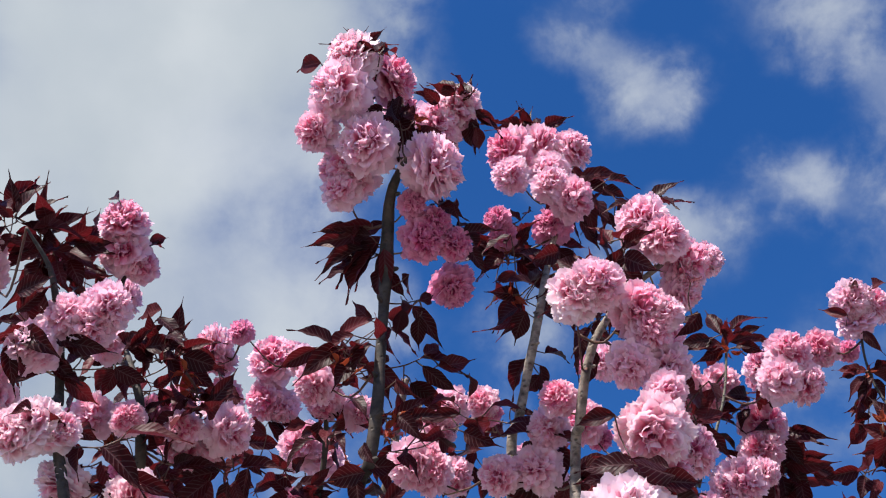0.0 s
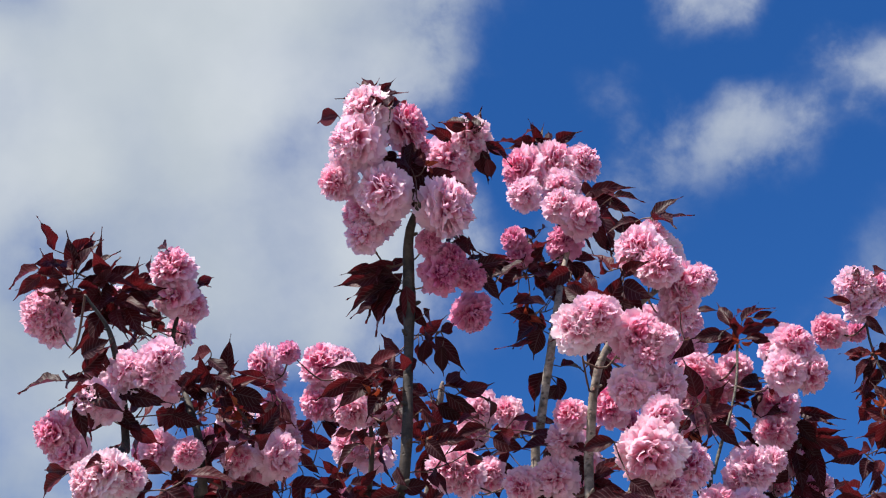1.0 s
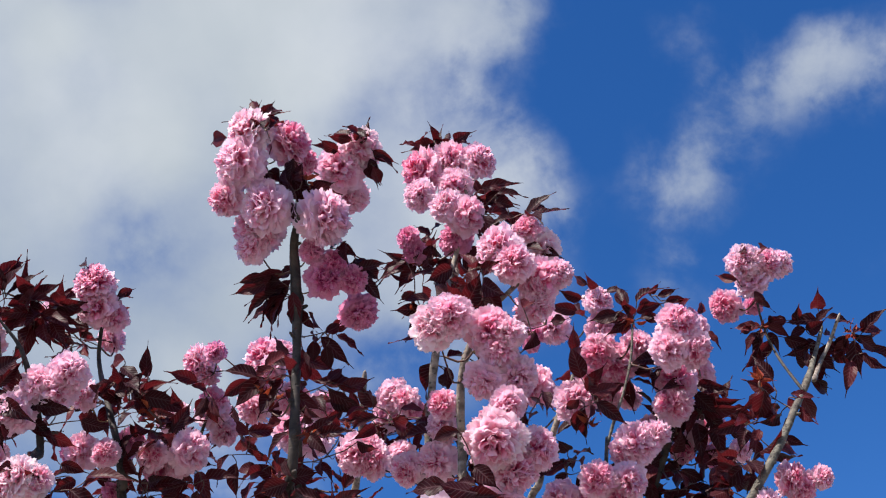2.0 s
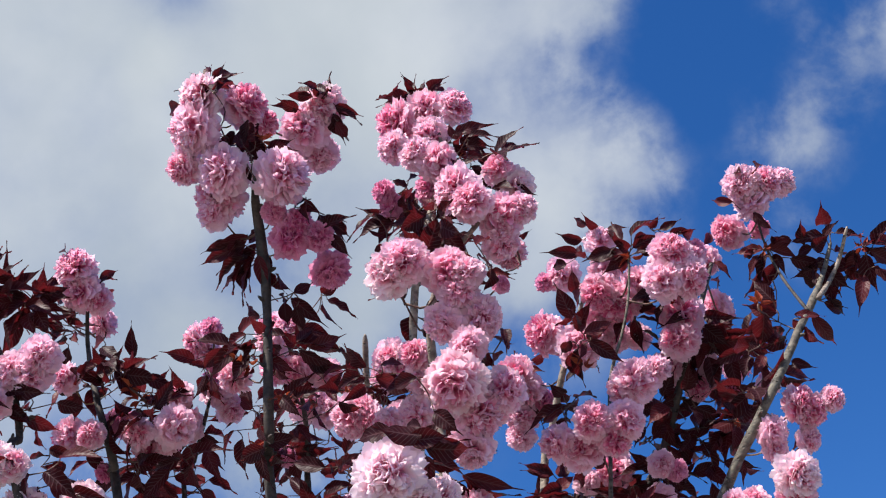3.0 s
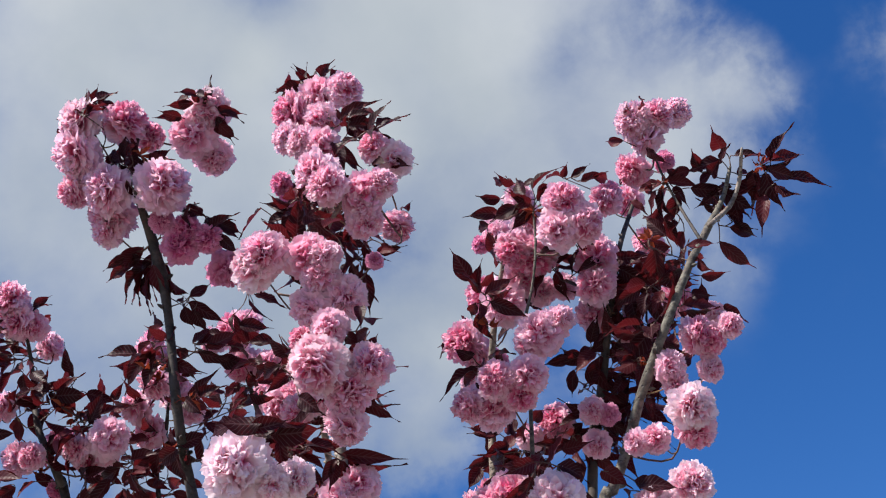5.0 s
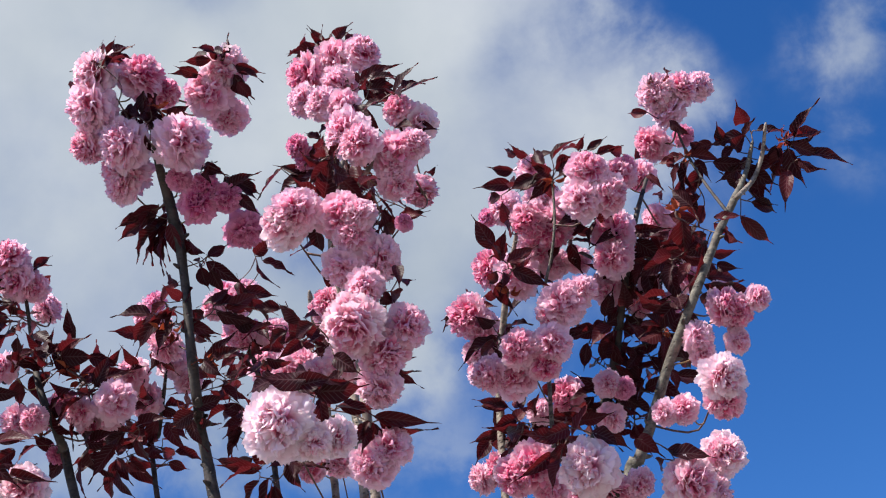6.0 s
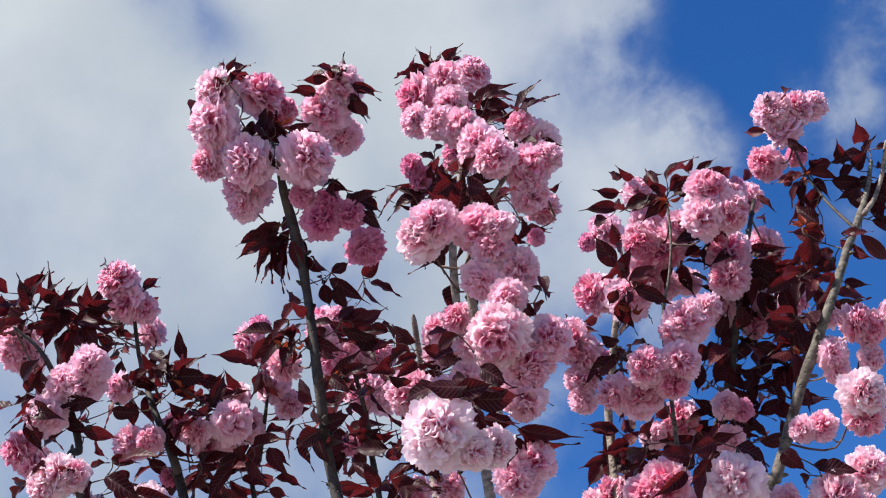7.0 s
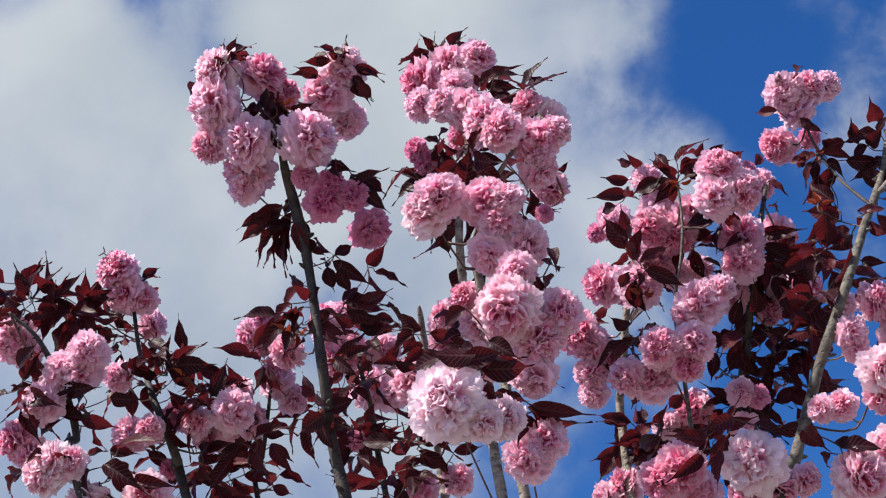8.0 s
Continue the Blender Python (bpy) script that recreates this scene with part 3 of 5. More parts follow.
LIMB_J = limb([(-0.178, 1.398, 2.690, 2.7), (-0.174, 1.444, 2.640, 3.6), (-0.177, 1.490, 2.587, 4.5), (-0.187, 1.533, 2.535, 5), (-0.200, 1.577, 2.479, 5.4)], SHADED_BARK)
LIMB_I = limb([(-0.333, 1.431, 2.646, 2.2), (-0.361, 1.466, 2.598, 3.6), (-0.388, 1.497, 2.552, 4), (-0.417, 1.530, 2.502, 4.5)], SHADED_BARK)
LIMB_S = limb([(-0.058, 1.458, 2.708, 5.1), (-0.066, 1.485, 2.677, 5.5), (-0.077, 1.527, 2.628, 6), (-0.098, 1.587, 2.558, 6.4), (-0.124, 1.653, 2.478, 6.8)], PALE_BARK)
LIMB_V = limb([(-0.100, 1.457, 2.693, 1.4), (-0.093, 1.476, 2.676, 1.6), (-0.084, 1.495, 2.659, 1.8), (-0.073, 1.517, 2.641, 2.7)], PALE_BARK, joins=True)
LIMB_B = limb([(0.439, 1.285, 2.185, 3.6), (0.433, 1.314, 2.153, 4.5), (0.437, 1.350, 2.117, 5.4)], SHADED_BARK)

# ---- blossoms: limb, centre, width ----
blossom(LIMB_H, (-0.114, 0.911, 2.791), 0.077, PALE)
blossom(LIMB_H, (-0.128, 0.927, 2.746), 0.084, PINK)
blossom(LIMB_H, (-0.069, 0.954, 2.804), 0.076, PINK)
blossom(LIMB_H, (-0.058, 1.001, 2.808), 0.051, PINK)
blossom(LIMB_H, (-0.158, 0.960, 2.707), 0.056, PINK)
blossom(LIMB_H, (-0.093, 0.964, 2.684), 0.083, PINK)
blossom(LIMB_H, (-0.119, 1.007, 2.680), 0.081, PINK)
blossom(LIMB_H, (-0.125, 1.008, 2.650), 0.054, PINK)
blossom(LIMB_H, (-0.015, 0.994, 2.677), 0.089, PINK)
blossom(LIMB_H, (0.019, 1.044, 2.862), 0.074, PALE)
blossom(LIMB_H, (-0.012, 1.050, 2.827), 0.079, PINK)
blossom(LIMB_H, (-0.005, 1.098, 2.815), 0.064, PINK)
blossom(LIMB_H, (-0.040, 1.026, 2.644), 0.038, DEEP)
blossom(LIMB_H, (-0.026, 1.059, 2.615), 0.061, DEEP)
blossom(LIMB_H, (-0.010, 1.048, 2.633), 0.043, DEEP)
blossom(LIMB_H, (0.015, 1.071, 2.618), 0.045, DEEP)
blossom(LIMB_H, (0.011, 1.125, 2.598), 0.062, DEEP)
blossom(LIMB_M, (0.101, 1.168, 2.917), 0.080, PINK)
blossom(LIMB_M, (0.147, 1.180, 2.941), 0.075, PINK)
blossom(LIMB_M, (0.195, 1.178, 2.935), 0.063, PINK)
blossom(LIMB_M, (0.150, 1.120, 2.788), 0.056, PINK)
blossom(LIMB_M, (0.179, 1.132, 2.772), 0.066, PINK)
blossom(LIMB_M, (0.078, 1.173, 2.774), 0.043, DEEP)
blossom(LIMB_M, (0.085, 1.190, 2.756), 0.043, DEEP)
blossom(LIMB_M, (0.156, 1.172, 2.877), 0.064, PINK)
blossom(LIMB_M, (0.155, 1.183, 2.769), 0.060, DEEP)
blossom(LIMB_M, (0.100, 1.157, 2.852), 0.058, PINK)
blossom(LIMB_N, (0.243, 1.011, 2.593), 0.071, PINK)
blossom(LIMB_N, (0.264, 1.006, 2.559), 0.059, PINK)
blossom(LIMB_N, (0.294, 1.046, 2.556), 0.067, PINK)
blossom(LIMB_N, (0.322, 1.052, 2.570), 0.047, PINK)
blossom(LIMB_N, (0.287, 1.065, 2.528), 0.056, PINK)
blossom(LIMB_N, (0.268, 1.200, 2.623), 0.057, PINK)
blossom(LIMB_N, (0.272, 1.116, 2.497), 0.026, DEEP)
blossom(LIMB_N, (0.151, 1.000, 2.461), 0.068, PALE)
blossom(LIMB_N, (0.173, 0.989, 2.467), 0.065, PINK)
blossom(LIMB_N, (0.224, 1.023, 2.461), 0.069, PINK)
blossom(LIMB_N, (0.234, 1.031, 2.434), 0.055, PINK)
blossom(LIMB_N, (0.210, 1.046, 2.398), 0.058, PINK)
blossom(LIMB_N, (0.254, 1.064, 2.409), 0.061, PINK)
blossom(LIMB_N, (0.243, 1.042, 2.352), 0.051, PINK)
blossom(LIMB_N, (0.224, 1.044, 2.301), 0.086, PALE)
blossom(LIMB_N, (0.240, 1.090, 2.281), 0.070, PINK)
blossom(LIMB_N, (0.169, 0.954, 2.132), 0.085, PALE)
blossom(LIMB_N, (0.196, 0.979, 2.116), 0.049, PALE)
blossom(LIMB_N, (0.214, 1.005, 2.126), 0.048, PALE)
blossom(LIMB_N, (0.054, 1.289, 2.538), 0.047, PINK)
blossom(LIMB_N, (0.276, 1.120, 2.717), 0.050, PINK)
blossom(LIMB_N, (0.223, 1.111, 2.247), 0.060, PINK)
blossom(LIMB_N, (0.185, 1.162, 2.170), 0.060, PINK)
blossom(LIMB_N, (0.250, 1.017, 2.449), 0.047, PINK)
blossom(LIMB_N, (0.292, 1.054, 2.540), 0.052, PINK)
blossom(LIMB_S, (-0.040, 1.362, 2.491), 0.074, PINK)
blossom(LIMB_S, (-0.015, 1.372, 2.482), 0.064, PINK)
blossom(LIMB_S, (0.007, 1.409, 2.624), 0.065, PINK)
blossom(LIMB_S, (-0.006, 1.430, 2.600), 0.056, PINK)
blossom(LIMB_S, (0.016, 1.436, 2.522), 0.058, PINK)
blossom(LIMB_S, (0.063, 1.302, 2.530), 0.035, DEEP)
blossom(LIMB_S, (0.138, 1.143, 2.428), 0.048, PINK)
blossom(LIMB_S, (0.130, 1.199, 2.425), 0.056, PINK)
blossom(LIMB_S, (0.115, 1.231, 2.388), 0.064, PINK)
blossom(LIMB_S, (0.069, 1.235, 2.380), 0.053, PINK)
blossom(LIMB_S, (-0.023, 1.363, 2.496), 0.059, PINK)
blossom(LIMB_S, (-0.046, 1.523, 2.407), 0.053, PINK)
blossom(LIMB_J, (-0.228, 1.605, 2.705), 0.082, PINK)
blossom(LIMB_J, (-0.193, 1.622, 2.690), 0.072, PINK)
blossom(LIMB_J, (-0.285, 1.560, 2.845), 0.086, PINK)
blossom(LIMB_J, (-0.254, 1.557, 2.851), 0.060, PINK)
blossom(LIMB_J, (-0.294, 1.604, 2.797), 0.074, PINK)
blossom(LIMB_J, (-0.269, 1.611, 2.790), 0.062, PINK)
blossom(LIMB_J, (-0.176, 1.430, 2.656), 0.061, PINK)
blossom(LIMB_J, (-0.128, 1.453, 2.651), 0.061, PINK)
blossom(LIMB_J, (-0.208, 1.387, 2.695), 0.051, PINK)
blossom(LIMB_J, (-0.296, 1.337, 2.708), 0.039, DEEP)
blossom(LIMB_J, (-0.225, 1.526, 2.545), 0.039, DEEP)
blossom(LIMB_J, (-0.345, 1.389, 2.727), 0.067, PINK)
blossom(LIMB_J, (-0.337, 1.402, 2.713), 0.056, PINK)
blossom(LIMB_J, (-0.148, 1.619, 2.474), 0.059, PINK)
blossom(LIMB_I, (-0.392, 1.417, 2.636), 0.066, PINK)
blossom(LIMB_I, (-0.266, 1.215, 2.434), 0.067, PINK)
blossom(LIMB_I, (-0.388, 1.456, 2.599), 0.066, PINK)
blossom(LIMB_I, (-0.333, 1.448, 2.662), 0.067, PINK)
blossom(LIMB_I, (-0.318, 1.478, 2.634), 0.054, PINK)
blossom(LIMB_I, (-0.318, 1.202, 2.425), 0.051, PINK)
blossom(LIMB_I, (-0.330, 1.439, 2.673), 0.056, PINK)
blossom(LIMB_I, (-0.319, 1.237, 2.424), 0.057, PINK)
blossom(LIMB_I, (-0.287, 1.236, 2.428), 0.047, PINK)
blossom(LIMB_L, (-0.428, 1.117, 2.706), 0.068, PINK)
blossom(LIMB_L, (-0.427, 1.143, 2.678), 0.072, PINK)
blossom(LIMB_L, (-0.406, 1.159, 2.668), 0.050, PINK)
blossom(LIMB_L, (-0.442, 1.235, 2.684), 0.054, PINK)
blossom(LIMB_L, (-0.411, 1.127, 2.497), 0.048, PINK)
blossom(LIMB_L, (-0.362, 1.213, 2.460), 0.046, DEEP)
blossom(LIMB_L, (-0.397, 1.212, 2.445), 0.038, DEEP)
blossom(LIMB_L, (-0.379, 1.171, 2.418), 0.044, PINK)
blossom(LIMB_L, (-0.399, 1.253, 2.402), 0.034, DEEP)
blossom(LIMB_K, (-0.593, 1.099, 2.619), 0.074, PINK)
blossom(LIMB_K, (-0.586, 1.113, 2.604), 0.057, PINK)
blossom(LIMB_K, (-0.431, 1.033, 2.455), 0.061, PINK)
blossom(LIMB_K, (-0.387, 1.027, 2.466), 0.061, PINK)
blossom(LIMB_K, (-0.406, 1.040, 2.450), 0.064, PINK)
blossom(LIMB_K, (-0.465, 1.035, 2.413), 0.060, PINK)
blossom(LIMB_K, (-0.451, 1.040, 2.409), 0.043, PINK)
blossom(LIMB_K, (-0.518, 1.056, 2.385), 0.060, PINK)
blossom(LIMB_K, (-0.501, 1.075, 2.366), 0.058, PINK)
blossom(LIMB_K, (-0.436, 1.048, 2.313), 0.066, PALE)
blossom(LIMB_K, (-0.454, 1.053, 2.305), 0.062, PALE)
blossom(LIMB_K, (-0.412, 1.054, 2.308), 0.048, PALE)
blossom(LIMB_K, (-0.540, 1.194, 2.721), 0.044, PINK)
blossom(LIMB_K, (-0.338, 1.125, 2.270), 0.068, PALE)
blossom(LIMB_K, (-0.408, 1.096, 2.273), 0.060, PALE)
blossom(LIMB_K, (-0.457, 1.212, 2.451), 0.040, DEEP)
blossom(LIMB_K, (-0.595, 1.085, 2.625), 0.053, PINK)
blossom(LIMB_G, (0.624, 1.355, 2.790), 0.066, PINK)
blossom(LIMB_G, (0.633, 1.379, 2.768), 0.062, PINK)
blossom(LIMB_G, (0.658, 1.366, 2.793), 0.059, PINK)
blossom(LIMB_G, (0.683, 1.394, 2.812), 0.052, PINK)
blossom(LIMB_G, (0.588, 1.437, 2.765), 0.060, PINK)
blossom(LIMB_G, (0.637, 1.451, 2.772), 0.037, DEEP)
blossom(LIMB_T, (0.369, 1.482, 2.839), 0.057, PINK)
blossom(LIMB_T, (0.370, 1.514, 2.803), 0.065, PINK)
blossom(LIMB_T, (0.362, 1.443, 2.700), 0.069, PINK)
blossom(LIMB_T, (0.391, 1.466, 2.687), 0.076, PINK)
blossom(LIMB_T, (0.344, 1.508, 2.684), 0.070, PINK)
blossom(LIMB_T, (0.368, 1.535, 2.665), 0.051, PINK)
blossom(LIMB_T, (0.426, 1.458, 2.711), 0.065, PINK)
blossom(LIMB_T, (0.494, 1.325, 2.658), 0.067, PINK)
blossom(LIMB_T, (0.477, 1.335, 2.616), 0.068, PINK)
blossom(LIMB_T, (0.514, 1.346, 2.621), 0.065, PINK)
blossom(LIMB_T, (0.406, 1.385, 2.478), 0.077, PINK)
blossom(LIMB_T, (0.387, 1.387, 2.466), 0.050, PINK)
blossom(LIMB_T, (0.441, 1.385, 2.492), 0.044, PINK)
blossom(LIMB_T, (0.405, 1.546, 2.668), 0.047, PINK)
blossom(LIMB_P, (0.514, 1.507, 2.786), 0.061, PINK)
blossom(LIMB_P, (0.529, 1.502, 2.798), 0.031, DEEP)
blossom(LIMB_P, (0.537, 1.578, 2.825), 0.061, PINK)
blossom(LIMB_P, (0.487, 1.486, 2.655), 0.078, PINK)
blossom(LIMB_P, (0.477, 1.487, 2.606), 0.070, PINK)
blossom(LIMB_P, (0.445, 1.557, 2.602), 0.065, PINK)
blossom(LIMB_P, (0.540, 1.648, 2.774), 0.062, PINK)
blossom(LIMB_P, (0.550, 1.662, 2.764), 0.040, DEEP)
blossom(LIMB_P, (0.511, 1.571, 2.601), 0.048, PINK)
blossom(LIMB_P, (0.410, 1.574, 2.437), 0.046, PINK)
blossom(LIMB_P, (0.326, 1.638, 2.476), 0.067, PINK)
blossom(LIMB_P, (0.430, 1.589, 2.430), 0.039, DEEP)
blossom(LIMB_P, (0.486, 1.587, 2.573), 0.046, PINK)
blossom(LIMB_P, (0.537, 1.608, 2.572), 0.041, DEEP)
blossom(LIMB_P, (0.398, 1.606, 2.396), 0.050, PINK)
blossom(LIMB_P, (0.550, 1.721, 2.696), 0.071, PINK)
blossom(LIMB_P, (0.601, 1.757, 2.662), 0.051, PINK)
blossom(LIMB_Q, (0.279, 1.595, 2.873), 0.069, PINK)
blossom(LIMB_Q, (0.243, 1.592, 2.861), 0.037, DEEP)
blossom(LIMB_Q, (0.231, 1.619, 2.764), 0.082, PINK)
blossom(LIMB_Q, (0.262, 1.645, 2.749), 0.045, DEEP)
blossom(LIMB_Q, (0.160, 1.666, 2.715), 0.083, PINK)
blossom(LIMB_Q, (0.174, 1.686, 2.698), 0.078, PINK)
blossom(LIMB_Q, (0.156, 1.714, 2.659), 0.068, PINK)
blossom(LIMB_Q, (0.148, 1.736, 2.631), 0.060, PINK)
blossom(LIMB_Q, (0.342, 1.346, 2.397), 0.060, PINK)
blossom(LIMB_Q, (0.386, 1.360, 2.397), 0.063, PINK)
blossom(LIMB_Q, (0.367, 1.372, 2.375), 0.050, PINK)
blossom(LIMB_Q, (0.283, 1.375, 2.389), 0.058, PINK)
blossom(LIMB_Q, (0.315, 1.394, 2.382), 0.068, PINK)
blossom(LIMB_Q, (0.202, 1.712, 2.682), 0.045, DEEP)
blossom(LIMB_Q, (0.188, 1.659, 2.390), 0.067, PINK)
blossom(LIMB_Q, (0.154, 1.656, 2.379), 0.054, PINK)
blossom(LIMB_Q, (0.277, 1.634, 2.459), 0.047, PINK)
blossom(LIMB_R, (0.633, 1.403, 2.402), 0.059, PINK)
blossom(LIMB_R, (0.645, 1.415, 2.394), 0.051, PINK)
blossom(LIMB_R, (0.679, 1.414, 2.406), 0.040, PINK)
blossom(LIMB_R, (0.587, 1.390, 2.358), 0.050, PINK)
blossom(LIMB_R, (0.586, 1.407, 2.339), 0.039, PINK)
blossom(LIMB_R, (0.606, 1.383, 2.282), 0.069, PALE)
blossom(LIMB_R, (0.600, 1.410, 2.261), 0.058, PINK)
blossom(LIMB_R, (0.543, 1.403, 2.261), 0.044, PINK)
blossom(LIMB_R, (0.518, 1.394, 2.260), 0.038, PINK)
blossom(LIMB_B, (0.425, 1.302, 2.161), 0.081, PALE)
blossom(LIMB_B, (0.441, 1.350, 2.146), 0.049, PINK)
blossom(LIMB_B, (0.406, 1.343, 2.139), 0.058, PINK)
blossom(LIMB_B, (0.316, 1.418, 2.245), 0.076, PINK)
blossom(LIMB_B, (0.289, 1.415, 2.238), 0.064, PINK)
blossom(LIMB_B, (0.330, 1.445, 2.222), 0.058, PINK)
blossom(LIMB_B, (0.534, 1.366, 2.137), 0.074, PALE)
blossom(LIMB_B, (0.555, 1.405, 2.132), 0.058, PINK)
blossom(LIMB_B, (0.472, 1.358, 2.149), 0.042, PINK)
blossom(LIMB_B, (0.582, 1.390, 2.176), 0.060, PALE)
blossom(LIMB_N, (0.208, 1.164, 2.190), 0.058, PINK)
blossom(LIMB_R, (0.635, 1.434, 2.361), 0.039, PINK)
blossom(LIMB_H, (-0.160, 1.189, 2.488), 0.057, PINK)
blossom(LIMB_N, (0.273, 1.089, 2.307), 0.061, PINK)
blossom(LIMB_M, (0.296, 1.147, 2.701), 0.059, PALE)
blossom(LIMB_Q, (0.312, 1.491, 2.634), 0.077, PINK)
blossom(LIMB_L, (-0.430, 1.194, 2.440), 0.058, PINK)

# ---- leaves: limb, foot, tip ----
leaf(LIMB_H, (-0.104, 0.929, 2.826), (-0.068, 0.906, 2.840))
leaf(LIMB_H, (-0.111, 0.924, 2.826), (-0.106, 0.890, 2.832))
leaf(LIMB_H, (-0.114, 0.924, 2.825), (-0.145, 0.890, 2.810))
leaf(LIMB_H, (-0.099, 0.932, 2.827), (-0.066, 0.932, 2.822))
leaf(LIMB_H, (0.017, 1.012, 2.852), (-0.018, 0.980, 2.839))
leaf(LIMB_H, (0.023, 1.015, 2.853), (0.026, 0.989, 2.853))
leaf(LIMB_H, (0.029, 1.018, 2.853), (0.051, 1.004, 2.852))
leaf(LIMB_H, (0.043, 1.033, 2.847), (0.081, 1.052, 2.826))
leaf(LIMB_H, (0.039, 1.040, 2.839), (0.049, 1.070, 2.797))
leaf(LIMB_H, (-0.009, 1.019, 2.835), (-0.035, 0.982, 2.830))
leaf(LIMB_M, (0.137, 1.177, 2.975), (0.120, 1.131, 2.985))
leaf(LIMB_M, (0.129, 1.175, 2.973), (0.076, 1.144, 2.959))
leaf(LIMB_M, (0.147, 1.181, 2.974), (0.181, 1.155, 2.985))
leaf(LIMB_M, (0.152, 1.188, 2.971), (0.187, 1.175, 2.971))
leaf(LIMB_M, (0.227, 1.128, 2.807), (0.278, 1.124, 2.804))
leaf(LIMB_M, (0.244, 1.152, 2.790), (0.287, 1.178, 2.756))
leaf(LIMB_M, (0.244, 1.179, 2.765), (0.299, 1.198, 2.740))
leaf(LIMB_M, (0.223, 1.136, 2.799), (0.263, 1.138, 2.787))
leaf(LIMB_H, (-0.097, 0.912, 2.823), (-0.076, 0.925, 2.867))
leaf(LIMB_H, (-0.110, 0.925, 2.836), (-0.140, 0.892, 2.822))
leaf(LIMB_H, (-0.109, 0.916, 2.831), (-0.126, 0.920, 2.885))
leaf(LIMB_H, (-0.093, 0.918, 2.819), (-0.068, 0.944, 2.842))
leaf(LIMB_H, (-0.155, 0.923, 2.801), (-0.198, 0.943, 2.820))
leaf(LIMB_H, (-0.106, 0.919, 2.830), (-0.117, 0.886, 2.815))
leaf(LIMB_H, (-0.106, 0.926, 2.835), (-0.077, 0.890, 2.829))
leaf(LIMB_H, (-0.005, 1.014, 2.833), (-0.028, 0.981, 2.829))
leaf(LIMB_H, (0.020, 0.996, 2.847), (-0.022, 0.996, 2.868))
leaf(LIMB_H, (0.042, 1.008, 2.850), (0.003, 1.013, 2.887))
leaf(LIMB_H, (0.031, 1.011, 2.855), (0.036, 1.034, 2.902))
leaf(LIMB_H, (0.027, 1.007, 2.859), (0.021, 0.967, 2.843))
leaf(LIMB_H, (0.044, 1.038, 2.838), (0.087, 1.046, 2.821))
leaf(LIMB_H, (0.045, 1.039, 2.818), (0.051, 1.082, 2.807))
leaf(LIMB_H, (0.041, 1.041, 2.829), (0.031, 1.090, 2.831))
leaf(LIMB_H, (-0.059, 0.985, 2.735), (-0.093, 0.975, 2.775))
leaf(LIMB_H, (-0.044, 0.993, 2.734), (0.004, 0.978, 2.732))
leaf(LIMB_H, (-0.065, 0.961, 2.778), (-0.057, 0.966, 2.725))
leaf(LIMB_H, (-0.048, 0.970, 2.773), (-0.049, 0.958, 2.721))
leaf(LIMB_H, (-0.083, 0.997, 2.721), (-0.087, 0.955, 2.722))
leaf(LIMB_H, (-0.070, 0.991, 2.734), (-0.034, 1.014, 2.752))
leaf(LIMB_H, (-0.055, 0.992, 2.719), (-0.029, 1.011, 2.746))
leaf(LIMB_H, (-0.085, 0.952, 2.741), (-0.113, 0.987, 2.759))
leaf(LIMB_H, (-0.083, 0.980, 2.749), (-0.128, 0.984, 2.762))
leaf(LIMB_H, (-0.087, 1.050, 2.631), (-0.144, 1.033, 2.605))
leaf(LIMB_H, (-0.099, 1.051, 2.616), (-0.177, 1.056, 2.600))
leaf(LIMB_H, (-0.099, 1.065, 2.606), (-0.166, 1.078, 2.584))
leaf(LIMB_H, (-0.087, 1.067, 2.599), (-0.134, 1.105, 2.558))
leaf(LIMB_H, (-0.073, 1.054, 2.597), (-0.069, 1.089, 2.537))
leaf(LIMB_H, (-0.101, 1.083, 2.596), (-0.161, 1.092, 2.589))
leaf(LIMB_H, (-0.101, 1.046, 2.622), (-0.122, 1.036, 2.587))
leaf(LIMB_H, (-0.103, 1.077, 2.603), (-0.127, 1.112, 2.569))
leaf(LIMB_H, (-0.070, 1.055, 2.641), (-0.115, 1.086, 2.646))
leaf(LIMB_H, (-0.078, 1.078, 2.584), (-0.093, 1.126, 2.560))
leaf(LIMB_H, (-0.006, 1.046, 2.665), (0.025, 1.032, 2.632))
leaf(LIMB_H, (0.000, 1.053, 2.658), (-0.006, 1.072, 2.704))
leaf(LIMB_H, (0.020, 1.062, 2.627), (0.072, 1.047, 2.627))
leaf(LIMB_H, (0.023, 1.075, 2.639), (0.050, 1.113, 2.641))
leaf(LIMB_H, (0.030, 1.074, 2.623), (0.055, 1.093, 2.581))
leaf(LIMB_H, (0.008, 1.068, 2.632), (0.024, 1.097, 2.670))
leaf(LIMB_H, (0.013, 1.025, 2.647), (0.014, 1.009, 2.604))
leaf(LIMB_H, (-0.041, 1.060, 2.555), (-0.048, 1.106, 2.557))
leaf(LIMB_H, (-0.031, 1.091, 2.539), (-0.007, 1.119, 2.572))
leaf(LIMB_H, (-0.040, 1.100, 2.542), (0.005, 1.135, 2.501))
leaf(LIMB_H, (-0.049, 1.106, 2.541), (-0.061, 1.143, 2.518))
leaf(LIMB_H, (-0.028, 1.100, 2.524), (-0.034, 1.145, 2.501))
leaf(LIMB_H, (-0.036, 1.091, 2.528), (-0.063, 1.106, 2.555))
leaf(LIMB_H, (-0.085, 1.108, 2.518), (-0.121, 1.101, 2.549))
leaf(LIMB_H, (-0.076, 1.106, 2.490), (-0.078, 1.059, 2.483))
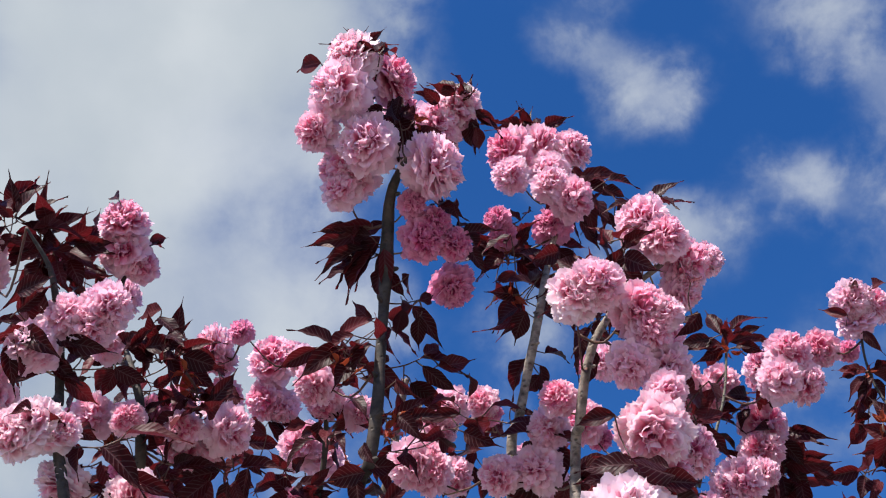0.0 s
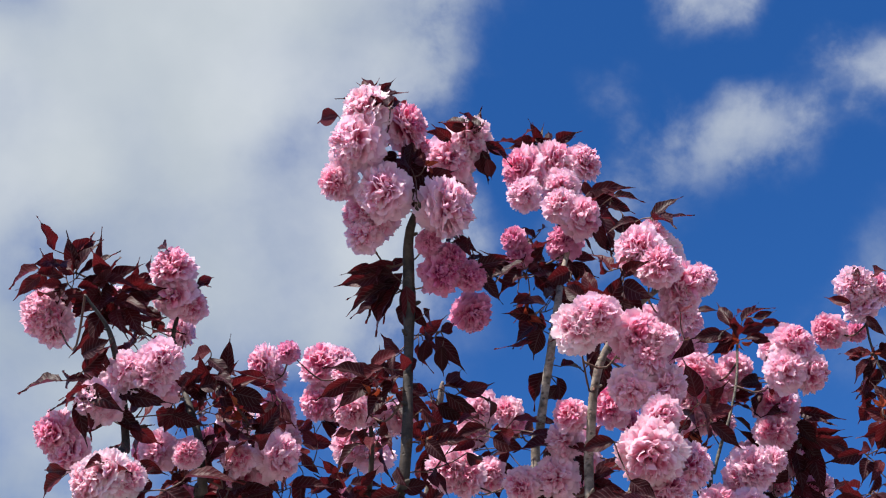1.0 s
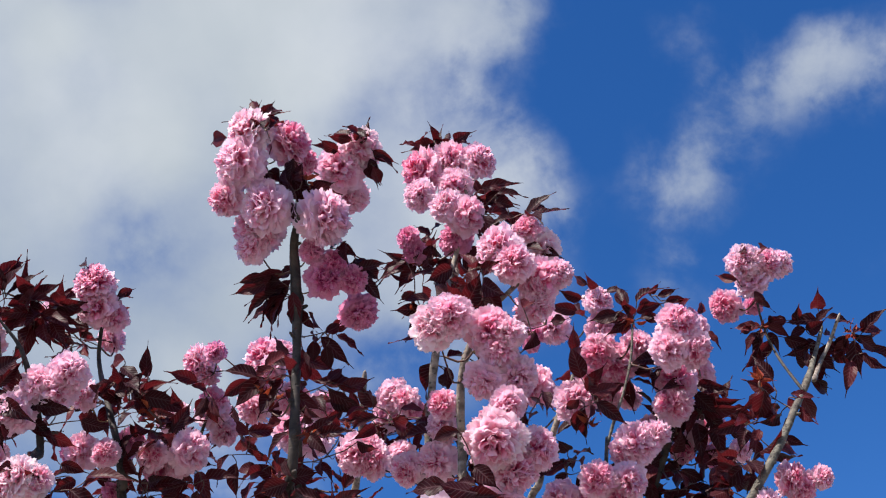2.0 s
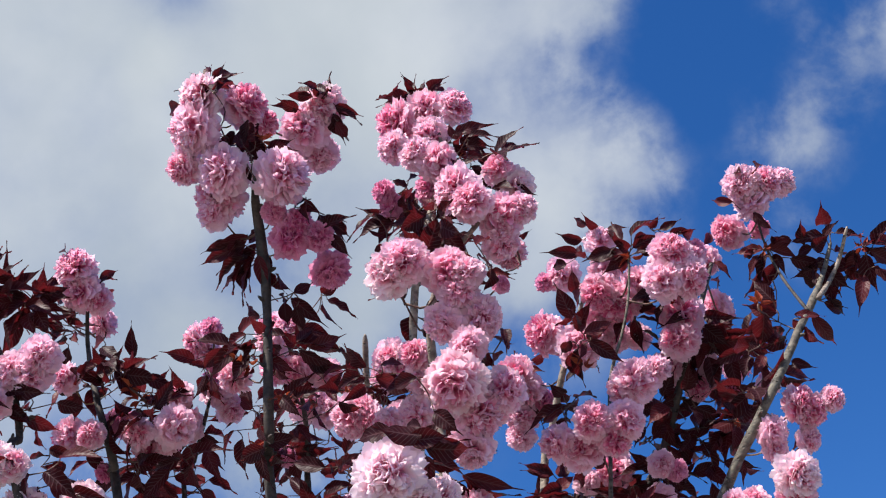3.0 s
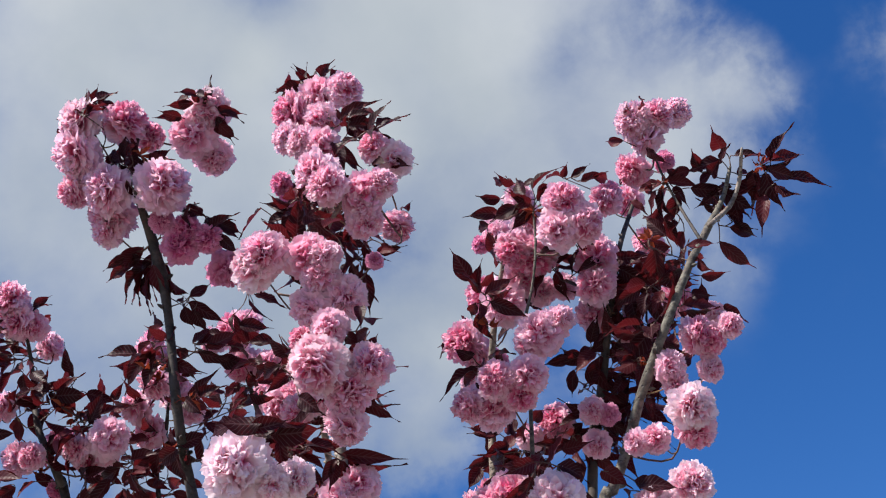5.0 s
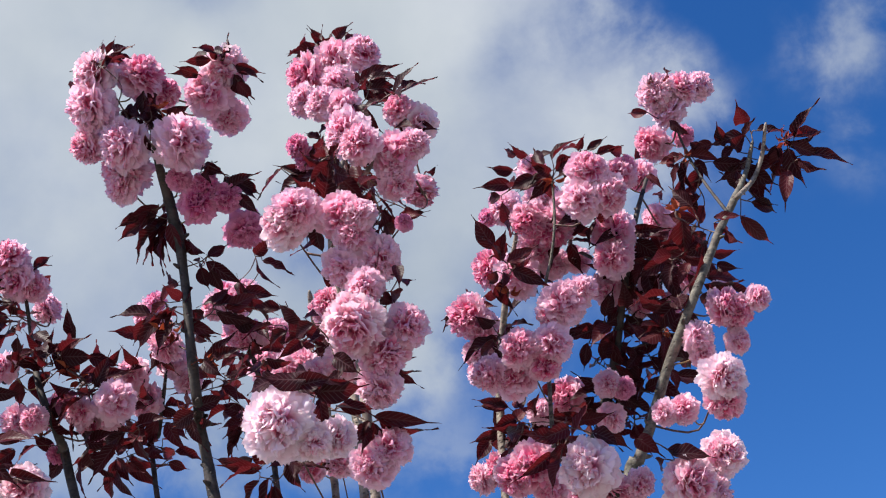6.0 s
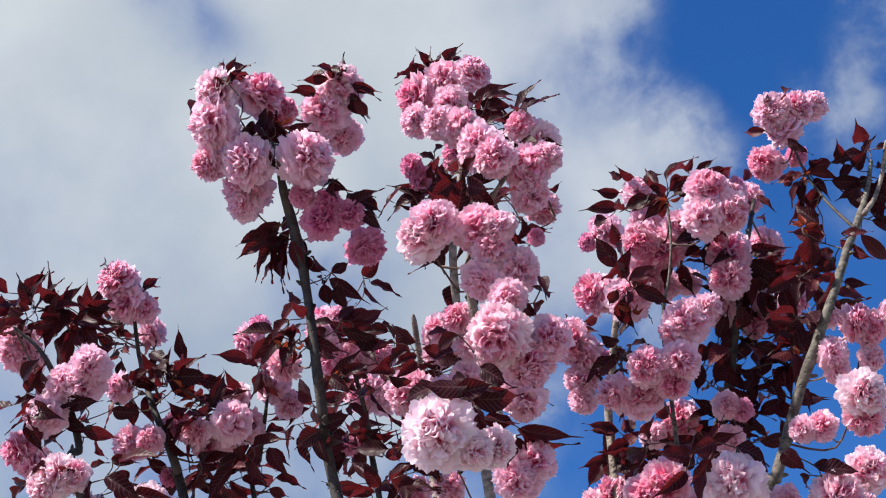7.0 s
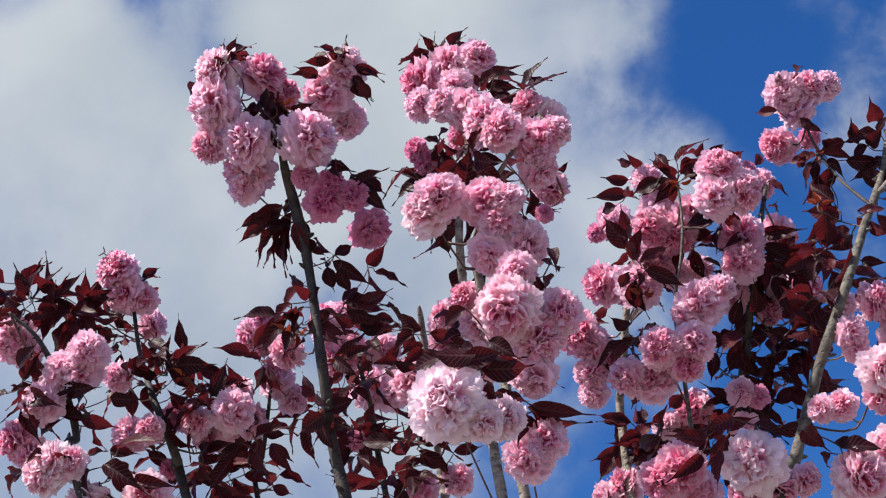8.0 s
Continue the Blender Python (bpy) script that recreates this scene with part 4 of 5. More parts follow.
leaf(LIMB_H, (-0.074, 1.123, 2.481), (-0.069, 1.165, 2.481))
leaf(LIMB_H, (-0.074, 1.140, 2.459), (-0.081, 1.180, 2.464))
leaf(LIMB_H, (-0.106, 1.109, 2.499), (-0.161, 1.119, 2.481))
leaf(LIMB_H, (-0.119, 1.123, 2.492), (-0.179, 1.118, 2.448))
leaf(LIMB_H, (-0.106, 1.126, 2.470), (-0.135, 1.119, 2.428))
leaf(LIMB_H, (-0.085, 1.107, 2.483), (-0.118, 1.106, 2.443))
leaf(LIMB_H, (-0.110, 1.147, 2.466), (-0.123, 1.138, 2.426))
leaf(LIMB_H, (-0.079, 1.111, 2.515), (-0.058, 1.108, 2.481))
leaf(LIMB_H, (-0.093, 1.121, 2.475), (-0.125, 1.082, 2.469))
leaf(LIMB_H, (-0.030, 1.108, 2.460), (0.033, 1.115, 2.461))
leaf(LIMB_H, (-0.027, 1.112, 2.454), (0.020, 1.141, 2.424))
leaf(LIMB_H, (-0.009, 1.108, 2.448), (0.043, 1.126, 2.470))
leaf(LIMB_H, (-0.024, 1.098, 2.455), (0.001, 1.114, 2.492))
leaf(LIMB_H, (0.030, 1.123, 2.448), (0.041, 1.167, 2.452))
leaf(LIMB_H, (-0.087, 1.166, 2.337), (-0.144, 1.169, 2.325))
leaf(LIMB_H, (-0.100, 1.176, 2.338), (-0.098, 1.185, 2.287))
leaf(LIMB_H, (-0.081, 1.171, 2.329), (-0.077, 1.218, 2.326))
leaf(LIMB_H, (-0.045, 1.145, 2.397), (0.007, 1.123, 2.392))
leaf(LIMB_H, (-0.064, 1.151, 2.396), (-0.011, 1.128, 2.427))
leaf(LIMB_H, (-0.049, 1.176, 2.373), (-0.022, 1.174, 2.343))
leaf(LIMB_H, (-0.046, 1.177, 2.377), (-0.047, 1.153, 2.338))
leaf(LIMB_H, (-0.052, 1.127, 2.390), (-0.024, 1.120, 2.351))
leaf(LIMB_H, (-0.056, 1.111, 2.429), (-0.038, 1.100, 2.394))
leaf(LIMB_H, (-0.093, 1.151, 2.368), (-0.082, 1.145, 2.328))
leaf(LIMB_H, (-0.092, 1.165, 2.344), (-0.046, 1.186, 2.358))
leaf(LIMB_M, (0.130, 1.181, 2.989), (0.118, 1.140, 3.003))
leaf(LIMB_M, (0.123, 1.165, 2.973), (0.084, 1.135, 2.954))
leaf(LIMB_M, (0.154, 1.171, 2.979), (0.187, 1.135, 2.967))
leaf(LIMB_M, (0.161, 1.188, 2.994), (0.182, 1.212, 3.024))
leaf(LIMB_M, (0.143, 1.168, 2.970), (0.146, 1.173, 3.019))
leaf(LIMB_M, (0.125, 1.178, 2.980), (0.101, 1.136, 2.969))
leaf(LIMB_M, (0.209, 1.187, 2.882), (0.256, 1.180, 2.863))
leaf(LIMB_M, (0.200, 1.209, 2.872), (0.247, 1.217, 2.847))
leaf(LIMB_M, (0.219, 1.211, 2.843), (0.271, 1.237, 2.818))
leaf(LIMB_M, (0.221, 1.256, 2.828), (0.272, 1.290, 2.831))
leaf(LIMB_M, (0.229, 1.253, 2.810), (0.262, 1.288, 2.815))
leaf(LIMB_M, (0.192, 1.201, 2.855), (0.230, 1.213, 2.886))
leaf(LIMB_M, (0.154, 1.176, 2.865), (0.192, 1.199, 2.879))
leaf(LIMB_M, (0.188, 1.190, 2.868), (0.209, 1.213, 2.833))
leaf(LIMB_M, (0.202, 1.202, 2.874), (0.234, 1.177, 2.863))
leaf(LIMB_M, (0.201, 1.227, 2.838), (0.240, 1.278, 2.818))
leaf(LIMB_M, (0.206, 1.227, 2.843), (0.223, 1.275, 2.847))
leaf(LIMB_M, (0.112, 1.184, 2.783), (0.083, 1.182, 2.814))
leaf(LIMB_M, (0.105, 1.174, 2.764), (0.110, 1.215, 2.781))
leaf(LIMB_M, (0.075, 1.202, 2.736), (0.009, 1.203, 2.727))
leaf(LIMB_M, (0.083, 1.207, 2.716), (0.029, 1.200, 2.716))
leaf(LIMB_M, (0.114, 1.224, 2.742), (0.148, 1.237, 2.768))
leaf(LIMB_M, (0.092, 1.203, 2.733), (0.131, 1.185, 2.736))
leaf(LIMB_M, (0.116, 1.204, 2.776), (0.117, 1.248, 2.776))
leaf(LIMB_M, (0.118, 1.167, 2.781), (0.126, 1.193, 2.819))
leaf(LIMB_M, (0.095, 1.196, 2.764), (0.080, 1.165, 2.732))
leaf(LIMB_M, (0.093, 1.223, 2.739), (0.045, 1.241, 2.746))
leaf(LIMB_N, (0.239, 1.202, 2.591), (0.266, 1.178, 2.564))
leaf(LIMB_N, (0.146, 1.145, 2.633), (0.197, 1.181, 2.633))
leaf(LIMB_N, (0.161, 1.136, 2.634), (0.229, 1.159, 2.615))
leaf(LIMB_N, (0.212, 1.170, 2.610), (0.226, 1.213, 2.584))
leaf(LIMB_N, (0.205, 1.199, 2.613), (0.220, 1.251, 2.592))
leaf(LIMB_N, (0.183, 1.206, 2.593), (0.184, 1.225, 2.553))
leaf(LIMB_N, (0.268, 1.126, 2.688), (0.300, 1.103, 2.664))
leaf(LIMB_N, (0.292, 1.147, 2.697), (0.321, 1.124, 2.666))
leaf(LIMB_N, (0.281, 1.195, 2.650), (0.303, 1.177, 2.623))
leaf(LIMB_N, (0.219, 1.188, 2.622), (0.240, 1.232, 2.621))
leaf(LIMB_N, (0.265, 1.123, 2.698), (0.294, 1.165, 2.700))
leaf(LIMB_N, (0.269, 1.059, 2.347), (0.266, 1.109, 2.358))
leaf(LIMB_N, (0.284, 1.049, 2.362), (0.271, 1.097, 2.372))
leaf(LIMB_N, (0.287, 1.000, 2.435), (0.275, 1.050, 2.439))
leaf(LIMB_N, (0.275, 0.973, 2.453), (0.291, 0.995, 2.494))
leaf(LIMB_N, (0.289, 1.035, 2.364), (0.300, 1.022, 2.326))
leaf(LIMB_N, (0.260, 1.050, 2.335), (0.257, 1.090, 2.352))
leaf(LIMB_N, (0.183, 1.017, 2.303), (0.133, 1.032, 2.304))
leaf(LIMB_N, (0.194, 1.041, 2.265), (0.227, 1.040, 2.228))
leaf(LIMB_N, (0.217, 0.934, 2.165), (0.161, 0.921, 2.172))
leaf(LIMB_N, (0.181, 0.935, 2.179), (0.123, 0.938, 2.184))
leaf(LIMB_N, (0.221, 0.942, 2.176), (0.241, 0.994, 2.170))
leaf(LIMB_N, (0.207, 0.956, 2.165), (0.265, 0.997, 2.166))
leaf(LIMB_N, (0.195, 0.935, 2.164), (0.246, 0.943, 2.162))
leaf(LIMB_N, (0.231, 0.947, 2.170), (0.202, 0.981, 2.174))
leaf(LIMB_N, (0.213, 0.941, 2.179), (0.180, 0.952, 2.201))
leaf(LIMB_N, (0.198, 1.132, 2.224), (0.275, 1.161, 2.200))
leaf(LIMB_N, (0.206, 1.130, 2.221), (0.249, 1.196, 2.190))
leaf(LIMB_N, (0.196, 1.139, 2.220), (0.207, 1.167, 2.174))
leaf(LIMB_N, (0.198, 1.129, 2.217), (0.171, 1.127, 2.182))
leaf(LIMB_N, (0.191, 1.135, 2.216), (0.188, 1.128, 2.171))
leaf(LIMB_R, (0.736, 1.422, 2.728), (0.732, 1.371, 2.720))
leaf(LIMB_R, (0.746, 1.433, 2.716), (0.792, 1.430, 2.706))
leaf(LIMB_R, (0.735, 1.416, 2.699), (0.677, 1.384, 2.689))
leaf(LIMB_R, (0.682, 1.417, 2.707), (0.637, 1.397, 2.693))
leaf(LIMB_R, (0.727, 1.417, 2.699), (0.752, 1.383, 2.703))
leaf(LIMB_R, (0.684, 1.476, 2.605), (0.722, 1.551, 2.564))
leaf(LIMB_R, (0.706, 1.471, 2.617), (0.750, 1.510, 2.609))
leaf(LIMB_R, (0.716, 1.465, 2.626), (0.733, 1.513, 2.617))
leaf(LIMB_R, (0.711, 1.422, 2.689), (0.674, 1.435, 2.690))
leaf(LIMB_R, (0.707, 1.462, 2.644), (0.682, 1.417, 2.629))
leaf(LIMB_R, (0.742, 1.452, 2.693), (0.769, 1.482, 2.717))
leaf(LIMB_R, (0.764, 1.424, 2.698), (0.795, 1.466, 2.727))
leaf(LIMB_R, (0.712, 1.433, 2.665), (0.688, 1.469, 2.679))
leaf(LIMB_R, (0.617, 1.422, 2.473), (0.673, 1.455, 2.478))
leaf(LIMB_R, (0.608, 1.414, 2.459), (0.667, 1.459, 2.456))
leaf(LIMB_R, (0.613, 1.344, 2.531), (0.595, 1.393, 2.489))
leaf(LIMB_R, (0.635, 1.418, 2.485), (0.661, 1.403, 2.458))
leaf(LIMB_R, (0.578, 1.389, 2.491), (0.563, 1.381, 2.447))
leaf(LIMB_R, (0.601, 1.399, 2.493), (0.578, 1.383, 2.450))
leaf(LIMB_R, (0.636, 1.395, 2.510), (0.603, 1.363, 2.478))
leaf(LIMB_R, (0.618, 1.364, 2.515), (0.638, 1.418, 2.521))
leaf(LIMB_R, (0.663, 1.381, 2.513), (0.674, 1.363, 2.471))
leaf(LIMB_R, (0.606, 1.367, 2.541), (0.577, 1.400, 2.511))
leaf(LIMB_U, (0.778, 1.440, 2.676), (0.745, 1.469, 2.645))
leaf(LIMB_U, (0.786, 1.442, 2.674), (0.785, 1.476, 2.615))
leaf(LIMB_U, (0.783, 1.426, 2.673), (0.822, 1.446, 2.702))
leaf(LIMB_U, (0.781, 1.431, 2.678), (0.842, 1.471, 2.682))
leaf(LIMB_U, (0.790, 1.430, 2.669), (0.832, 1.474, 2.656))
leaf(LIMB_U, (0.771, 1.433, 2.679), (0.756, 1.471, 2.657))
leaf(LIMB_U, (0.798, 1.447, 2.692), (0.853, 1.473, 2.706))
leaf(LIMB_G, (0.636, 1.405, 2.691), (0.585, 1.405, 2.697))
leaf(LIMB_G, (0.631, 1.405, 2.687), (0.620, 1.430, 2.635))
leaf(LIMB_G, (0.643, 1.404, 2.682), (0.604, 1.417, 2.631))
leaf(LIMB_G, (0.641, 1.406, 2.692), (0.693, 1.422, 2.679))
leaf(LIMB_G, (0.626, 1.397, 2.678), (0.597, 1.423, 2.651))
leaf(LIMB_G, (0.649, 1.409, 2.698), (0.667, 1.372, 2.695))
leaf(LIMB_G, (0.620, 1.398, 2.693), (0.597, 1.431, 2.692))
leaf(LIMB_G, (0.646, 1.420, 2.690), (0.664, 1.421, 2.650))
leaf(LIMB_G, (0.639, 1.442, 2.652), (0.602, 1.456, 2.657))
leaf(LIMB_G, (0.639, 1.446, 2.638), (0.610, 1.470, 2.648))
leaf(LIMB_G, (0.640, 1.469, 2.637), (0.609, 1.509, 2.631))
leaf(LIMB_G, (0.606, 1.338, 2.743), (0.563, 1.346, 2.764))
leaf(LIMB_G, (0.626, 1.320, 2.786), (0.607, 1.345, 2.820))
leaf(LIMB_G, (0.651, 1.334, 2.794), (0.646, 1.291, 2.774))
leaf(LIMB_G, (0.630, 1.364, 2.738), (0.648, 1.367, 2.693))
leaf(LIMB_R, (0.538, 1.414, 2.400), (0.497, 1.391, 2.369))
leaf(LIMB_R, (0.538, 1.426, 2.405), (0.544, 1.477, 2.406))
leaf(LIMB_R, (0.536, 1.413, 2.405), (0.518, 1.361, 2.396))
leaf(LIMB_R, (0.544, 1.410, 2.404), (0.572, 1.443, 2.432))
leaf(LIMB_R, (0.539, 1.413, 2.401), (0.538, 1.366, 2.411))
leaf(LIMB_R, (0.540, 1.420, 2.395), (0.529, 1.414, 2.348))
leaf(LIMB_R, (0.532, 1.447, 2.356), (0.541, 1.442, 2.315))
leaf(LIMB_R, (0.532, 1.466, 2.357), (0.547, 1.511, 2.354))
leaf(LIMB_R, (0.644, 1.479, 2.383), (0.605, 1.442, 2.358))
leaf(LIMB_R, (0.547, 1.394, 2.426), (0.523, 1.345, 2.412))
leaf(LIMB_T, (0.423, 1.379, 2.721), (0.363, 1.377, 2.716))
leaf(LIMB_T, (0.430, 1.385, 2.731), (0.485, 1.376, 2.747))
leaf(LIMB_T, (0.422, 1.387, 2.718), (0.379, 1.379, 2.692))
leaf(LIMB_T, (0.436, 1.379, 2.716), (0.470, 1.360, 2.710))
leaf(LIMB_T, (0.427, 1.372, 2.717), (0.411, 1.322, 2.708))
leaf(LIMB_T, (0.444, 1.375, 2.719), (0.475, 1.364, 2.694))
leaf(LIMB_T, (0.355, 1.458, 2.861), (0.321, 1.462, 2.890))
leaf(LIMB_T, (0.344, 1.466, 2.837), (0.295, 1.452, 2.847))
leaf(LIMB_T, (0.333, 1.482, 2.820), (0.277, 1.446, 2.817))
leaf(LIMB_T, (0.335, 1.490, 2.826), (0.319, 1.501, 2.863))
leaf(LIMB_T, (0.355, 1.464, 2.851), (0.364, 1.482, 2.891))
leaf(LIMB_T, (0.384, 1.468, 2.848), (0.418, 1.452, 2.844))
leaf(LIMB_T, (0.309, 1.480, 2.804), (0.270, 1.494, 2.815))
leaf(LIMB_T, (0.371, 1.466, 2.859), (0.351, 1.428, 2.849))
leaf(LIMB_T, (0.340, 1.483, 2.809), (0.327, 1.440, 2.799))
leaf(LIMB_P, (0.459, 1.458, 2.824), (0.482, 1.427, 2.823))
leaf(LIMB_P, (0.474, 1.459, 2.819), (0.515, 1.449, 2.822))
leaf(LIMB_P, (0.485, 1.470, 2.811), (0.535, 1.469, 2.818))
leaf(LIMB_P, (0.543, 1.509, 2.806), (0.566, 1.516, 2.845))
leaf(LIMB_P, (0.554, 1.515, 2.773), (0.581, 1.516, 2.739))
leaf(LIMB_P, (0.461, 1.446, 2.819), (0.442, 1.405, 2.805))
leaf(LIMB_P, (0.509, 1.467, 2.813), (0.539, 1.511, 2.823))
leaf(LIMB_Q, (0.190, 1.666, 2.748), (0.225, 1.698, 2.769))
leaf(LIMB_Q, (0.142, 1.647, 2.718), (0.096, 1.675, 2.710))
leaf(LIMB_Q, (0.166, 1.655, 2.744), (0.150, 1.677, 2.783))
leaf(LIMB_Q, (0.137, 1.640, 2.723), (0.109, 1.673, 2.721))
leaf(LIMB_Q, (0.179, 1.663, 2.732), (0.217, 1.658, 2.712))
leaf(LIMB_Q, (0.174, 1.696, 2.667), (0.206, 1.721, 2.637))
leaf(LIMB_Q, (0.272, 1.545, 2.605), (0.323, 1.527, 2.629))
leaf(LIMB_Q, (0.252, 1.563, 2.579), (0.288, 1.544, 2.580))
leaf(LIMB_Q, (0.203, 1.648, 2.452), (0.135, 1.648, 2.444))
leaf(LIMB_Q, (0.202, 1.637, 2.452), (0.155, 1.669, 2.442))
leaf(LIMB_Q, (0.219, 1.645, 2.457), (0.257, 1.645, 2.491))
leaf(LIMB_Q, (0.217, 1.668, 2.459), (0.222, 1.713, 2.448))
leaf(LIMB_Q, (0.331, 1.526, 2.659), (0.367, 1.568, 2.652))
leaf(LIMB_Q, (0.318, 1.523, 2.626), (0.341, 1.564, 2.634))
leaf(LIMB_P, (0.391, 1.570, 2.523), (0.364, 1.607, 2.487))
leaf(LIMB_P, (0.399, 1.575, 2.540), (0.434, 1.605, 2.571))
leaf(LIMB_P, (0.444, 1.581, 2.537), (0.460, 1.633, 2.542))
leaf(LIMB_P, (0.423, 1.616, 2.520), (0.442, 1.629, 2.480))
leaf(LIMB_P, (0.409, 1.572, 2.541), (0.378, 1.540, 2.520))
leaf(LIMB_P, (0.457, 1.568, 2.570), (0.499, 1.607, 2.571))
leaf(LIMB_P, (0.457, 1.576, 2.552), (0.483, 1.615, 2.536))
leaf(LIMB_P, (0.357, 1.630, 2.480), (0.321, 1.613, 2.459))
leaf(LIMB_P, (0.371, 1.641, 2.462), (0.319, 1.649, 2.447))
leaf(LIMB_P, (0.408, 1.639, 2.451), (0.444, 1.661, 2.423))
leaf(LIMB_P, (0.393, 1.652, 2.441), (0.352, 1.649, 2.408))
leaf(LIMB_P, (0.492, 1.530, 2.648), (0.528, 1.579, 2.647))
leaf(LIMB_P, (0.497, 1.534, 2.626), (0.531, 1.583, 2.614))
leaf(LIMB_P, (0.543, 1.554, 2.649), (0.547, 1.584, 2.599))
leaf(LIMB_P, (0.528, 1.507, 2.667), (0.557, 1.512, 2.627))
leaf(LIMB_P, (0.483, 1.563, 2.581), (0.524, 1.594, 2.589))
leaf(LIMB_P, (0.443, 1.603, 2.507), (0.476, 1.602, 2.477))
leaf(LIMB_P, (0.412, 1.480, 2.661), (0.460, 1.470, 2.645))
leaf(LIMB_P, (0.416, 1.492, 2.644), (0.455, 1.512, 2.623))
leaf(LIMB_P, (0.321, 1.590, 2.478), (0.283, 1.615, 2.469))
leaf(LIMB_P, (0.358, 1.643, 2.445), (0.391, 1.694, 2.432))
leaf(LIMB_P, (0.448, 1.650, 2.490), (0.490, 1.630, 2.489))
leaf(LIMB_B, (0.522, 1.333, 2.166), (0.580, 1.343, 2.159))
leaf(LIMB_B, (0.518, 1.336, 2.177), (0.564, 1.357, 2.156))
leaf(LIMB_B, (0.513, 1.344, 2.168), (0.492, 1.379, 2.170))
leaf(LIMB_B, (0.422, 1.250, 2.196), (0.390, 1.218, 2.173))
leaf(LIMB_B, (0.437, 1.282, 2.201), (0.477, 1.294, 2.178))
leaf(LIMB_B, (0.407, 1.274, 2.191), (0.366, 1.306, 2.173))
leaf(LIMB_B, (0.395, 1.277, 2.172), (0.375, 1.262, 2.131))
leaf(LIMB_B, (0.491, 1.298, 2.183), (0.505, 1.357, 2.186))
leaf(LIMB_K, (-0.557, 1.071, 2.670), (-0.556, 1.022, 2.703))
leaf(LIMB_K, (-0.550, 1.063, 2.664), (-0.522, 1.027, 2.697))
leaf(LIMB_K, (-0.551, 1.064, 2.658), (-0.580, 1.030, 2.668))
leaf(LIMB_K, (-0.545, 1.081, 2.668), (-0.492, 1.093, 2.695))
leaf(LIMB_K, (-0.522, 1.085, 2.651), (-0.488, 1.046, 2.654))
leaf(LIMB_K, (-0.532, 1.075, 2.649), (-0.453, 1.073, 2.659))
leaf(LIMB_K, (-0.559, 1.068, 2.649), (-0.580, 1.071, 2.609))
leaf(LIMB_K, (-0.547, 1.075, 2.643), (-0.576, 1.086, 2.607))
leaf(LIMB_K, (-0.520, 1.093, 2.656), (-0.510, 1.132, 2.674))
leaf(LIMB_K, (-0.544, 1.097, 2.652), (-0.597, 1.114, 2.657))
leaf(LIMB_K, (-0.512, 1.101, 2.636), (-0.561, 1.115, 2.632))
leaf(LIMB_K, (-0.564, 1.067, 2.656), (-0.613, 1.041, 2.681))
leaf(LIMB_K, (-0.568, 1.071, 2.649), (-0.594, 1.044, 2.629))
leaf(LIMB_L, (-0.518, 1.118, 2.659), (-0.443, 1.137, 2.646))
leaf(LIMB_L, (-0.500, 1.134, 2.675), (-0.469, 1.111, 2.699))
leaf(LIMB_L, (-0.537, 1.115, 2.654), (-0.602, 1.116, 2.646))
leaf(LIMB_L, (-0.483, 1.134, 2.644), (-0.436, 1.173, 2.641))
leaf(LIMB_L, (-0.398, 1.138, 2.693), (-0.371, 1.152, 2.719))
leaf(LIMB_L, (-0.395, 1.159, 2.684), (-0.406, 1.203, 2.692))
leaf(LIMB_L, (-0.393, 1.137, 2.681), (-0.386, 1.156, 2.716))
leaf(LIMB_L, (-0.472, 1.161, 2.638), (-0.586, 1.135, 2.653))
leaf(LIMB_L, (-0.463, 1.160, 2.657), (-0.453, 1.207, 2.651))
leaf(LIMB_L, (-0.497, 1.163, 2.650), (-0.482, 1.212, 2.643))
leaf(LIMB_L, (-0.452, 1.176, 2.652), (-0.487, 1.157, 2.688))
leaf(LIMB_L, (-0.485, 1.129, 2.668), (-0.429, 1.114, 2.650))
leaf(LIMB_L, (-0.505, 1.130, 2.654), (-0.497, 1.178, 2.654))
leaf(LIMB_L, (-0.431, 1.084, 2.716), (-0.452, 1.100, 2.751))
leaf(LIMB_K, (-0.450, 1.008, 2.481), (-0.458, 0.986, 2.452))
leaf(LIMB_K, (-0.479, 1.033, 2.449), (-0.503, 1.005, 2.431))
leaf(LIMB_K, (-0.461, 1.026, 2.428), (-0.506, 1.007, 2.414))
leaf(LIMB_K, (-0.378, 1.071, 2.415), (-0.337, 1.088, 2.397))
leaf(LIMB_K, (-0.423, 1.101, 2.402), (-0.452, 1.148, 2.393))
leaf(LIMB_K, (-0.447, 1.102, 2.392), (-0.452, 1.074, 2.361))
leaf(LIMB_K, (-0.465, 1.027, 2.442), (-0.504, 1.033, 2.470))
leaf(LIMB_K, (-0.484, 0.999, 2.461), (-0.438, 0.975, 2.467))
leaf(LIMB_K, (-0.476, 1.030, 2.439), (-0.533, 1.054, 2.430))
leaf(LIMB_K, (-0.410, 1.059, 2.422), (-0.453, 1.083, 2.428))
leaf(LIMB_K, (-0.445, 1.057, 2.414), (-0.409, 1.065, 2.382))
leaf(LIMB_L, (-0.451, 1.173, 2.410), (-0.408, 1.183, 2.394))
leaf(LIMB_L, (-0.356, 1.121, 2.540), (-0.318, 1.118, 2.502))
leaf(LIMB_L, (-0.350, 1.118, 2.548), (-0.397, 1.142, 2.562))
leaf(LIMB_L, (-0.327, 1.149, 2.505), (-0.276, 1.126, 2.524))
leaf(LIMB_L, (-0.325, 1.146, 2.498), (-0.269, 1.162, 2.487))
